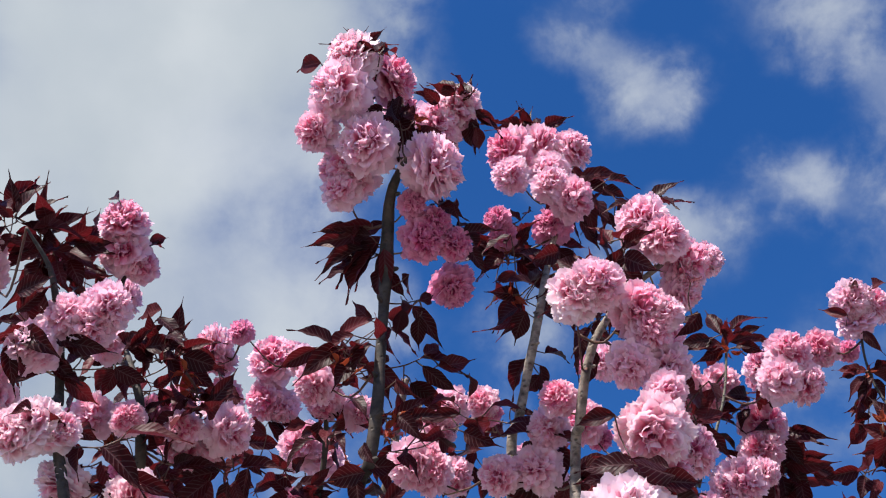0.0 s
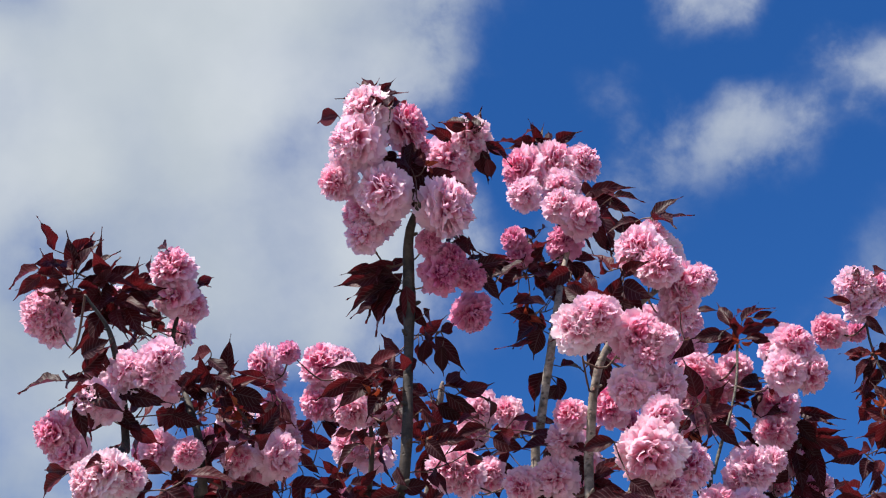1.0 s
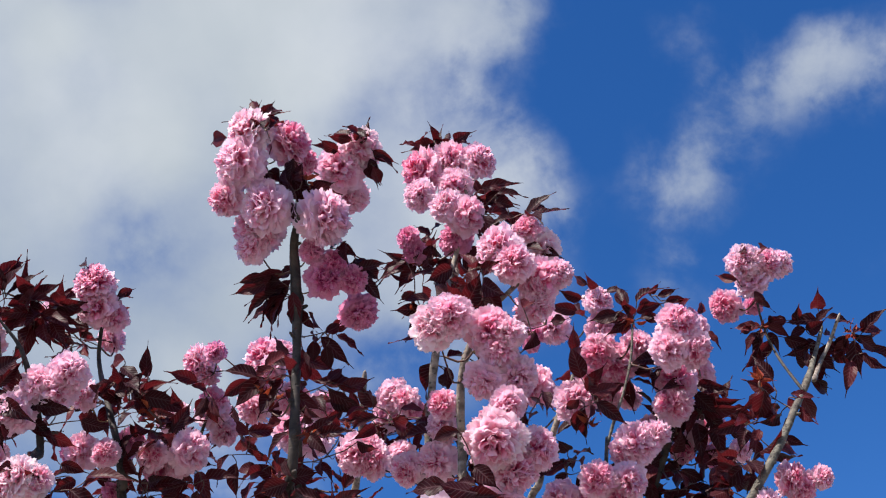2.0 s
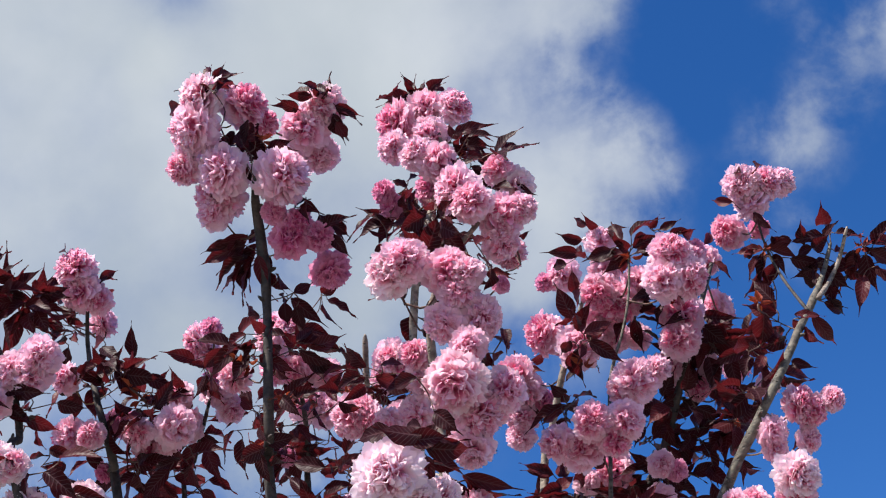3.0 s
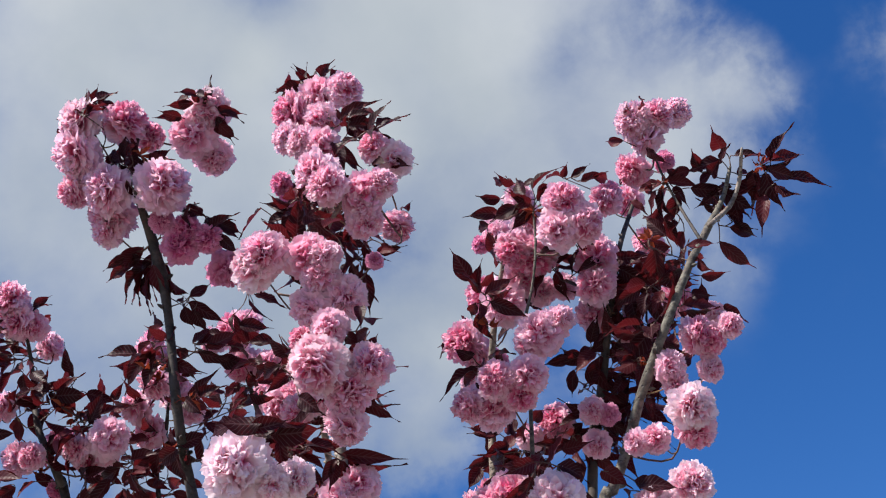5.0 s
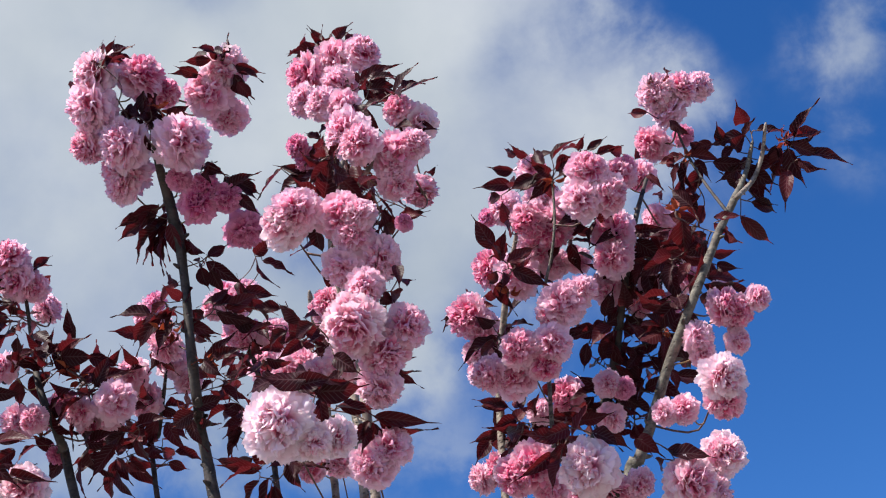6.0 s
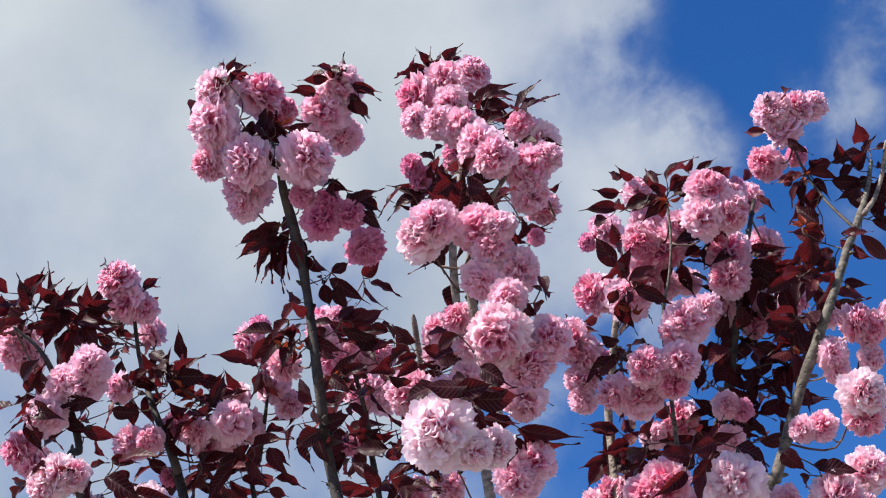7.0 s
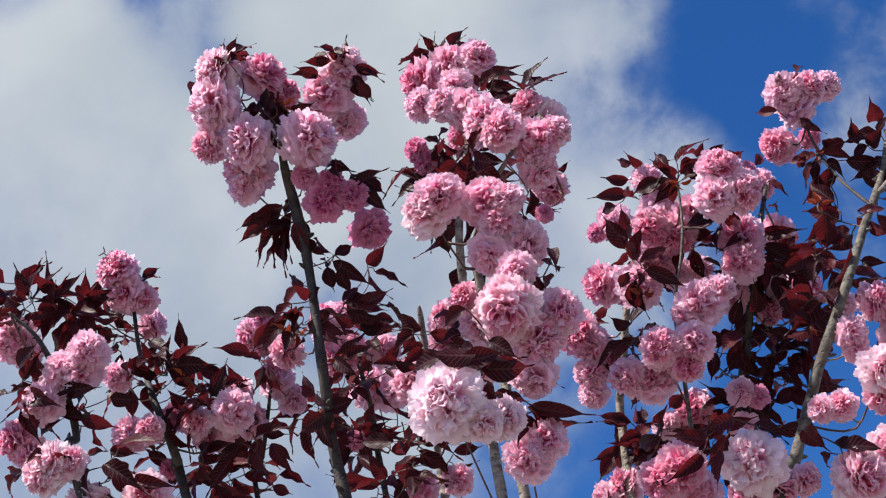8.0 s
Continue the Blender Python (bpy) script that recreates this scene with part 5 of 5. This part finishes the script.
leaf(LIMB_L, (-0.321, 1.157, 2.497), (-0.313, 1.198, 2.489))
leaf(LIMB_L, (-0.309, 1.187, 2.470), (-0.283, 1.211, 2.499))
leaf(LIMB_L, (-0.332, 1.142, 2.504), (-0.317, 1.159, 2.541))
leaf(LIMB_L, (-0.343, 1.144, 2.489), (-0.341, 1.100, 2.480))
leaf(LIMB_L, (-0.356, 1.150, 2.488), (-0.395, 1.151, 2.519))
leaf(LIMB_L, (-0.384, 1.116, 2.507), (-0.366, 1.156, 2.495))
leaf(LIMB_L, (-0.335, 1.193, 2.476), (-0.319, 1.220, 2.497))
leaf(LIMB_L, (-0.318, 1.185, 2.454), (-0.301, 1.218, 2.463))
leaf(LIMB_L, (-0.415, 1.215, 2.417), (-0.398, 1.265, 2.408))
leaf(LIMB_L, (-0.397, 1.206, 2.396), (-0.421, 1.181, 2.371))
leaf(LIMB_L, (-0.351, 1.173, 2.469), (-0.339, 1.216, 2.455))
leaf(LIMB_L, (-0.354, 1.198, 2.425), (-0.380, 1.188, 2.469))
leaf(LIMB_L, (-0.470, 1.185, 2.390), (-0.436, 1.223, 2.379))
leaf(LIMB_L, (-0.432, 1.201, 2.395), (-0.463, 1.180, 2.366))
leaf(LIMB_K, (-0.398, 1.063, 2.318), (-0.396, 1.092, 2.351))
leaf(LIMB_K, (-0.407, 1.052, 2.311), (-0.413, 1.013, 2.305))
leaf(LIMB_K, (-0.484, 1.043, 2.319), (-0.534, 1.061, 2.327))
leaf(LIMB_K, (-0.486, 1.036, 2.307), (-0.530, 1.058, 2.298))
leaf(LIMB_K, (-0.390, 1.066, 2.300), (-0.390, 1.050, 2.257))
leaf(LIMB_K, (-0.434, 1.036, 2.325), (-0.448, 1.001, 2.302))
leaf(LIMB_K, (-0.392, 1.089, 2.295), (-0.379, 1.108, 2.257))
leaf(LIMB_I, (-0.370, 1.476, 2.590), (-0.329, 1.473, 2.557))
leaf(LIMB_I, (-0.375, 1.504, 2.573), (-0.335, 1.511, 2.535))
leaf(LIMB_I, (-0.376, 1.525, 2.528), (-0.328, 1.567, 2.521))
leaf(LIMB_I, (-0.437, 1.478, 2.546), (-0.382, 1.479, 2.551))
leaf(LIMB_I, (-0.425, 1.495, 2.529), (-0.378, 1.510, 2.510))
leaf(LIMB_I, (-0.394, 1.480, 2.555), (-0.441, 1.467, 2.530))
leaf(LIMB_I, (-0.463, 1.464, 2.570), (-0.437, 1.493, 2.589))
leaf(LIMB_I, (-0.495, 1.462, 2.557), (-0.465, 1.488, 2.527))
leaf(LIMB_I, (-0.460, 1.422, 2.591), (-0.509, 1.447, 2.577))
leaf(LIMB_I, (-0.406, 1.405, 2.631), (-0.356, 1.377, 2.631))
leaf(LIMB_I, (-0.371, 1.402, 2.640), (-0.373, 1.351, 2.638))
leaf(LIMB_I, (-0.390, 1.531, 2.514), (-0.368, 1.569, 2.504))
leaf(LIMB_I, (-0.498, 1.469, 2.528), (-0.533, 1.456, 2.511))
leaf(LIMB_I, (-0.407, 1.445, 2.586), (-0.428, 1.407, 2.594))
leaf(LIMB_J, (-0.152, 1.383, 2.709), (-0.095, 1.405, 2.689))
leaf(LIMB_J, (-0.157, 1.403, 2.711), (-0.122, 1.458, 2.688))
leaf(LIMB_J, (-0.202, 1.432, 2.666), (-0.139, 1.437, 2.668))
leaf(LIMB_J, (-0.169, 1.430, 2.639), (-0.124, 1.467, 2.635))
leaf(LIMB_J, (-0.164, 1.440, 2.632), (-0.211, 1.449, 2.657))
leaf(LIMB_J, (-0.183, 1.436, 2.625), (-0.186, 1.479, 2.595))
leaf(LIMB_J, (-0.201, 1.450, 2.629), (-0.245, 1.471, 2.636))
leaf(LIMB_J, (-0.144, 1.444, 2.651), (-0.111, 1.467, 2.678))
leaf(LIMB_J, (-0.231, 1.482, 2.567), (-0.249, 1.436, 2.569))
leaf(LIMB_J, (-0.292, 1.456, 2.574), (-0.331, 1.466, 2.532))
leaf(LIMB_J, (-0.283, 1.468, 2.566), (-0.298, 1.503, 2.502))
leaf(LIMB_J, (-0.231, 1.520, 2.521), (-0.281, 1.551, 2.522))
leaf(LIMB_J, (-0.214, 1.529, 2.543), (-0.209, 1.557, 2.501))
leaf(LIMB_J, (-0.194, 1.512, 2.548), (-0.164, 1.556, 2.530))
leaf(LIMB_J, (-0.163, 1.556, 2.551), (-0.145, 1.606, 2.539))
leaf(LIMB_J, (-0.172, 1.548, 2.516), (-0.126, 1.566, 2.533))
leaf(LIMB_J, (-0.175, 1.574, 2.498), (-0.113, 1.577, 2.501))
leaf(LIMB_J, (-0.193, 1.587, 2.478), (-0.153, 1.614, 2.490))
leaf(LIMB_J, (-0.258, 1.453, 2.606), (-0.297, 1.445, 2.639))
leaf(LIMB_J, (-0.239, 1.574, 2.497), (-0.293, 1.593, 2.503))
leaf(LIMB_S, (-0.027, 1.387, 2.578), (-0.062, 1.363, 2.559))
leaf(LIMB_S, (-0.010, 1.386, 2.548), (-0.061, 1.391, 2.549))
leaf(LIMB_S, (-0.067, 1.507, 2.426), (-0.095, 1.489, 2.457))
leaf(LIMB_S, (-0.044, 1.505, 2.448), (0.005, 1.530, 2.456))
leaf(LIMB_S, (-0.080, 1.509, 2.401), (-0.105, 1.461, 2.414))
leaf(LIMB_S, (-0.090, 1.477, 2.460), (-0.121, 1.464, 2.495))
leaf(LIMB_S, (-0.050, 1.516, 2.435), (-0.015, 1.547, 2.430))
leaf(LIMB_S, (-0.095, 1.413, 2.499), (-0.082, 1.466, 2.493))
leaf(LIMB_S, (-0.075, 1.445, 2.457), (-0.059, 1.497, 2.460))
leaf(LIMB_S, (-0.068, 1.505, 2.405), (-0.031, 1.526, 2.383))
leaf(LIMB_S, (-0.083, 1.307, 2.709), (-0.036, 1.287, 2.710))
leaf(LIMB_S, (-0.080, 1.323, 2.709), (-0.033, 1.361, 2.689))
leaf(LIMB_S, (-0.083, 1.315, 2.698), (-0.074, 1.361, 2.665))
leaf(LIMB_S, (-0.121, 1.333, 2.692), (-0.133, 1.329, 2.651))
leaf(LIMB_S, (-0.160, 1.356, 2.672), (-0.211, 1.330, 2.679))
leaf(LIMB_S, (-0.067, 1.427, 2.575), (-0.104, 1.444, 2.536))
leaf(LIMB_S, (-0.013, 1.430, 2.584), (0.032, 1.430, 2.602))
leaf(LIMB_S, (0.049, 1.449, 2.581), (0.028, 1.469, 2.543))
leaf(LIMB_S, (0.068, 1.441, 2.596), (0.096, 1.455, 2.637))
leaf(LIMB_S, (0.040, 1.443, 2.600), (0.077, 1.411, 2.587))
leaf(LIMB_S, (-0.072, 1.384, 2.642), (-0.123, 1.358, 2.650))
leaf(LIMB_S, (0.021, 1.454, 2.576), (-0.006, 1.439, 2.537))
leaf(LIMB_S, (0.073, 1.476, 2.555), (0.043, 1.521, 2.533))
leaf(LIMB_S, (-0.112, 1.426, 2.598), (-0.074, 1.402, 2.612))
leaf(LIMB_M, (0.104, 1.168, 2.618), (0.056, 1.151, 2.618))
leaf(LIMB_M, (0.107, 1.179, 2.615), (0.057, 1.199, 2.604))
leaf(LIMB_M, (0.107, 1.182, 2.613), (0.059, 1.225, 2.582))
leaf(LIMB_M, (0.110, 1.169, 2.597), (0.087, 1.208, 2.567))
leaf(LIMB_M, (0.111, 1.221, 2.560), (0.080, 1.263, 2.532))
leaf(LIMB_M, (0.127, 1.224, 2.551), (0.136, 1.247, 2.513))
leaf(LIMB_M, (0.131, 1.207, 2.554), (0.173, 1.232, 2.579))
leaf(LIMB_M, (0.097, 1.134, 2.632), (0.064, 1.159, 2.634))
leaf(LIMB_M, (0.157, 1.136, 2.672), (0.114, 1.124, 2.643))
leaf(LIMB_M, (0.147, 1.145, 2.658), (0.188, 1.174, 2.658))
leaf(LIMB_M, (0.136, 1.139, 2.665), (0.092, 1.140, 2.680))
leaf(LIMB_M, (0.121, 1.150, 2.622), (0.081, 1.119, 2.621))
leaf(LIMB_M, (0.092, 1.100, 2.667), (0.038, 1.108, 2.636))
leaf(LIMB_M, (0.086, 1.265, 2.509), (0.126, 1.260, 2.493))
leaf(LIMB_M, (0.130, 1.242, 2.549), (0.104, 1.288, 2.543))
leaf(LIMB_M, (0.196, 1.158, 2.850), (0.266, 1.142, 2.852))
leaf(LIMB_M, (0.204, 1.163, 2.842), (0.259, 1.170, 2.820))
leaf(LIMB_M, (0.199, 1.188, 2.830), (0.265, 1.215, 2.826))
leaf(LIMB_M, (0.204, 1.171, 2.838), (0.216, 1.126, 2.829))
leaf(LIMB_M, (0.094, 1.160, 2.974), (0.057, 1.177, 3.005))
leaf(LIMB_M, (0.103, 1.163, 2.980), (0.106, 1.119, 2.972))
leaf(LIMB_M, (0.112, 1.156, 2.968), (0.146, 1.165, 2.999))
leaf(LIMB_M, (0.120, 1.158, 2.964), (0.172, 1.180, 2.984))
leaf(LIMB_M, (0.190, 1.157, 2.875), (0.213, 1.170, 2.836))
leaf(LIMB_M, (0.167, 1.192, 2.812), (0.208, 1.210, 2.778))
leaf(LIMB_M, (0.211, 1.187, 2.816), (0.228, 1.148, 2.814))
leaf(LIMB_H, (-0.075, 0.951, 2.746), (-0.110, 0.978, 2.753))
leaf(LIMB_H, (-0.038, 0.979, 2.726), (0.011, 0.962, 2.705))
leaf(LIMB_H, (-0.054, 0.945, 2.763), (-0.064, 0.955, 2.715))
leaf(LIMB_H, (-0.058, 0.984, 2.736), (-0.069, 0.965, 2.700))
leaf(LIMB_H, (-0.061, 0.965, 2.738), (-0.027, 0.971, 2.695))
leaf(LIMB_H, (-0.073, 0.971, 2.726), (-0.071, 1.016, 2.738))
leaf(LIMB_H, (-0.071, 0.991, 2.726), (-0.075, 0.951, 2.714))
leaf(LIMB_H, (-0.064, 0.995, 2.726), (-0.025, 0.975, 2.709))
leaf(LIMB_H, (-0.049, 0.950, 2.674), (-0.065, 0.992, 2.674))
leaf(LIMB_H, (-0.053, 0.940, 2.701), (-0.078, 0.949, 2.742))
leaf(LIMB_H, (-0.036, 0.943, 2.706), (-0.049, 0.945, 2.752))
leaf(LIMB_H, (-0.077, 0.879, 2.758), (-0.088, 0.883, 2.810))
leaf(LIMB_H, (-0.074, 0.881, 2.762), (-0.059, 0.897, 2.811))
leaf(LIMB_H, (-0.081, 0.885, 2.773), (-0.119, 0.887, 2.800))
leaf(LIMB_H, (-0.081, 0.879, 2.761), (-0.072, 0.898, 2.804))
leaf(LIMB_H, (0.015, 1.054, 2.635), (0.053, 1.075, 2.659))
leaf(LIMB_H, (0.030, 1.069, 2.641), (0.055, 1.111, 2.638))
leaf(LIMB_H, (-0.013, 1.038, 2.652), (-0.002, 1.052, 2.688))
leaf(LIMB_H, (-0.115, 1.047, 2.624), (-0.156, 1.034, 2.606))
leaf(LIMB_H, (-0.075, 1.057, 2.623), (-0.123, 1.105, 2.578))
leaf(LIMB_H, (-0.072, 1.062, 2.614), (-0.080, 1.113, 2.576))
leaf(LIMB_H, (-0.088, 1.062, 2.605), (-0.145, 1.087, 2.577))
leaf(LIMB_H, (-0.086, 1.069, 2.616), (-0.162, 1.072, 2.605))
leaf(LIMB_H, (-0.071, 1.082, 2.585), (-0.046, 1.099, 2.546))
leaf(LIMB_H, (-0.087, 1.047, 2.608), (-0.139, 1.055, 2.623))

# ---- tufts of young leaves: limb, heart, count, length ----
tuft(LIMB_M, (0.098, 1.211, 2.740), 6, 0.045)
tuft(LIMB_N, (0.191, 1.167, 2.627), 6, 0.045)
tuft(LIMB_N, (0.204, 1.201, 2.594), 6, 0.045)
tuft(LIMB_J, (-0.165, 1.465, 2.621), 6, 0.050)
tuft(LIMB_I, (-0.296, 1.194, 2.445), 9, 0.048)
tuft(LIMB_L, (-0.341, 1.245, 2.395), 6, 0.050)
tuft(LIMB_I, (-0.461, 1.484, 2.535), 9, 0.050)
tuft(LIMB_L, (-0.495, 1.226, 2.670), 8, 0.048)
tuft(LIMB_K, (-0.509, 1.123, 2.664), 8, 0.048)
tuft(LIMB_P, (0.514, 1.542, 2.626), 9, 0.050)
tuft(LIMB_P, (0.467, 1.624, 2.513), 9, 0.050)
tuft(LIMB_P, (0.417, 1.578, 2.543), 6, 0.045)
tuft(LIMB_Q, (0.242, 1.652, 2.466), 9, 0.048)
tuft(LIMB_P, (0.354, 1.654, 2.430), 9, 0.050)
tuft(LIMB_P, (0.419, 1.687, 2.422), 9, 0.050)
tuft(LIMB_R, (0.571, 1.409, 2.438), 6, 0.045)
tuft(LIMB_Q, (0.319, 1.482, 2.703), 6, 0.040)
tuft(LIMB_P, (0.548, 1.556, 2.625), 8, 0.048)
tuft(LIMB_N, (0.149, 1.101, 2.229), 8, 0.050)
tuft(LIMB_J, (-0.216, 1.529, 2.545), 8, 0.050)
tuft(LIMB_S, (-0.101, 1.459, 2.453), 9, 0.055)
tuft(LIMB_J, (-0.227, 1.515, 2.562), 6, 0.048)
tuft(LIMB_S, (-0.125, 1.438, 2.378), 9, 0.050)
tuft(LIMB_I, (-0.408, 1.505, 2.540), 6, 0.048)
tuft(LIMB_K, (-0.374, 1.097, 2.284), 4, 0.048)
tuft(LIMB_I, (-0.476, 1.488, 2.531), 6, 0.048)
tuft(LIMB_P, (0.403, 1.652, 2.460), 8, 0.048)
tuft(LIMB_P, (0.469, 1.662, 2.474), 8, 0.048)
tuft(LIMB_Q, (0.237, 1.648, 2.474), 6, 0.045)
tuft(LIMB_B, (0.373, 1.418, 2.266), 7, 0.048)
tuft(LIMB_Q, (0.192, 1.654, 2.450), 6, 0.045)
tuft(LIMB_T, (0.336, 1.327, 2.535), 8, 0.045)
tuft(LIMB_P, (0.580, 1.707, 2.715), 4, 0.042)
tuft(LIMB_P, (0.596, 1.749, 2.670), 4, 0.042)
tuft(LIMB_T, (0.420, 1.370, 2.721), 6, 0.042)
tuft(LIMB_J, (-0.333, 1.600, 2.702), 8, 0.045)
tuft(LIMB_L, (-0.354, 1.173, 2.504), 5, 0.045)
tuft(LIMB_L, (-0.316, 1.202, 2.464), 5, 0.045)
tuft(LIMB_S, (0.030, 1.455, 2.576), 8, 0.048)
tuft(LIMB_S, (-0.077, 1.439, 2.583), 7, 0.045)
tuft(LIMB_S, (0.129, 1.204, 2.419), 6, 0.045)
tuft(LIMB_S, (0.157, 1.237, 2.385), 8, 0.048)
tuft(LIMB_K, (-0.375, 1.062, 2.302), 3, 0.050)
tuft(LIMB_L, (-0.370, 1.257, 2.410), 5, 0.048)
tuft(LIMB_I, (-0.266, 1.259, 2.405), 5, 0.048)
tuft(LIMB_T, (0.305, 1.392, 2.461), 8, 0.045)
tuft(LIMB_K, (-0.493, 1.017, 2.431), 5, 0.048)
tuft(LIMB_K, (-0.446, 1.075, 2.406), 5, 0.045)
tuft(LIMB_M, (0.153, 1.200, 2.750), 6, 0.042)
tuft(LIMB_N, (0.208, 1.032, 2.558), 6, 0.042)
tuft(LIMB_G, (0.617, 1.425, 2.658), 2, 0.048)
tuft(LIMB_G, (0.661, 1.422, 2.680), 2, 0.045)
tuft(LIMB_R, (0.699, 1.431, 2.680), 5, 0.045)
tuft(LIMB_R, (0.737, 1.453, 2.672), 4, 0.042)
tuft(LIMB_U, (0.785, 1.454, 2.662), 5, 0.048)
tuft(LIMB_R, (0.641, 1.370, 2.533), 4, 0.045)
tuft(LIMB_R, (0.594, 1.385, 2.496), 4, 0.048)
tuft(LIMB_P, (0.555, 1.626, 2.806), 2, 0.045)
tuft(LIMB_P, (0.527, 1.535, 2.640), 6, 0.048)
tuft(LIMB_Q, (0.257, 1.665, 2.459), 6, 0.048)
tuft(LIMB_M, (0.272, 1.108, 2.728), 5, 0.042)
tuft(LIMB_M, (0.103, 1.201, 2.754), 5, 0.045)
tuft(LIMB_J, (-0.150, 1.430, 2.666), 5, 0.045)
tuft(LIMB_H, (-0.112, 1.124, 2.472), 5, 0.048)
tuft(LIMB_L, (-0.514, 1.127, 2.660), 6, 0.048)
tuft(LIMB_K, (-0.570, 1.077, 2.643), 4, 0.048)
tuft(LIMB_K, (-0.456, 1.043, 2.429), 5, 0.045)
tuft(LIMB_L, (-0.393, 1.142, 2.494), 6, 0.045)
tuft(LIMB_J, (-0.301, 1.622, 2.775), 5, 0.045)
tuft(LIMB_J, (-0.192, 1.592, 2.724), 5, 0.045)
tuft(LIMB_N, (0.182, 1.049, 2.516), 4, 0.042)
tuft(LIMB_T, (0.409, 1.503, 2.694), 6, 0.045)
tuft(LIMB_P, (0.476, 1.467, 2.676), 6, 0.045)
tuft(LIMB_P, (0.522, 1.640, 2.518), 6, 0.048)
tuft(LIMB_H, (-0.036, 0.958, 2.722), 1, 0.034)
tuft(LIMB_K, (-0.574, 1.053, 2.668), 7, 0.045)
tuft(LIMB_L, (-0.521, 1.110, 2.674), 6, 0.045)
tuft(LIMB_L, (-0.470, 1.183, 2.728), 4, 0.042)
tuft(LIMB_L, (-0.352, 1.133, 2.513), 5, 0.042)
tuft(LIMB_I, (-0.438, 1.398, 2.640), 6, 0.042)
tuft(LIMB_L, (-0.383, 1.205, 2.423), 3, 0.042)
tuft(LIMB_J, (-0.315, 1.380, 2.654), 5, 0.042)
tuft(LIMB_P, (0.503, 1.589, 2.569), 7, 0.045)
tuft(LIMB_P, (0.477, 1.565, 2.607), 5, 0.042)
tuft(LIMB_P, (0.518, 1.645, 2.512), 5, 0.045)
tuft(LIMB_P, (0.395, 1.607, 2.501), 6, 0.045)
tuft(LIMB_P, (0.440, 1.664, 2.457), 5, 0.045)
tuft(LIMB_H, (-0.143, 1.138, 2.507), 3, 0.050)
tuft(LIMB_H, (-0.052, 1.183, 2.490), 3, 0.050)
tuft(LIMB_H, (-0.021, 1.190, 2.416), 2, 0.050)
tuft(LIMB_S, (0.034, 1.230, 2.471), 3, 0.048)
tuft(LIMB_N, (0.200, 0.985, 2.190), 2, 0.050)
tuft(LIMB_L, (-0.355, 1.227, 2.555), 3, 0.050)
tuft(LIMB_L, (-0.394, 1.166, 2.534), 3, 0.050)
tuft(LIMB_I, (-0.364, 1.462, 2.578), 4, 0.050)
tuft(LIMB_J, (-0.276, 1.640, 2.600), 3, 0.052)
tuft(LIMB_S, (-0.177, 1.569, 2.486), 2, 0.050)
tuft(LIMB_B, (0.303, 1.476, 2.339), 4, 0.050)
tuft(LIMB_Q, (0.276, 1.399, 2.395), 2, 0.048)
tuft(LIMB_B, (0.367, 1.489, 2.336), 4, 0.050)
tuft(LIMB_P, (0.457, 1.566, 2.536), 4, 0.050)
tuft(LIMB_S, (0.011, 1.337, 2.530), 3, 0.050)
tuft(LIMB_I, (-0.288, 1.640, 2.639), 3, 0.050)
tuft(LIMB_M, (0.116, 1.227, 2.690), 4, 0.048)
tuft(LIMB_M, (0.196, 1.123, 2.780), 3, 0.045)
tuft(LIMB_P, (0.504, 1.492, 2.644), 4, 0.050)
tuft(LIMB_M, (0.077, 1.272, 2.766), 2, 0.045)

# ---- red sprouts: limb, heart ----
sprout(LIMB_R, (0.538, 1.424, 2.408))
sprout(LIMB_R, (0.607, 1.345, 2.546))
sprout(LIMB_G, (0.636, 1.404, 2.690))
sprout(LIMB_T, (0.427, 1.381, 2.710))
sprout(LIMB_H, (-0.127, 1.126, 2.463))
sprout(LIMB_M, (0.089, 1.209, 2.739))
sprout(LIMB_U, (0.784, 1.436, 2.681))
sprout(LIMB_T, (0.334, 1.355, 2.504))
sprout(LIMB_M, (0.092, 1.164, 2.617))
sprout(LIMB_M, (0.168, 1.225, 2.724))
sprout(LIMB_S, (-0.062, 1.516, 2.408))
sprout(LIMB_L, (-0.314, 1.184, 2.473))
sprout(LIMB_H, (-0.106, 1.173, 2.339))
sprout(LIMB_H, (-0.053, 1.140, 2.395))
sprout(LIMB_M, (0.202, 1.203, 2.862))
sprout(LIMB_I, (-0.316, 1.156, 2.478))
sprout(LIMB_J, (-0.125, 1.567, 2.543))
sprout(LIMB_S, (-0.081, 1.433, 2.590))
sprout(LIMB_L, (-0.410, 1.229, 2.423))
sprout(LIMB_H, (-0.036, 0.960, 2.725))
sprout(LIMB_H, (-0.117, 1.138, 2.468))

# ---- the leaves' thin stalks, limb by limb ----
for limb_name, stalks in TWIGS.items():
    tagged(part("leaf_stalk", stalks, TWIG, bpy.data.objects[limb_name], "thin dark red leaf stalks"), kind="stuff")
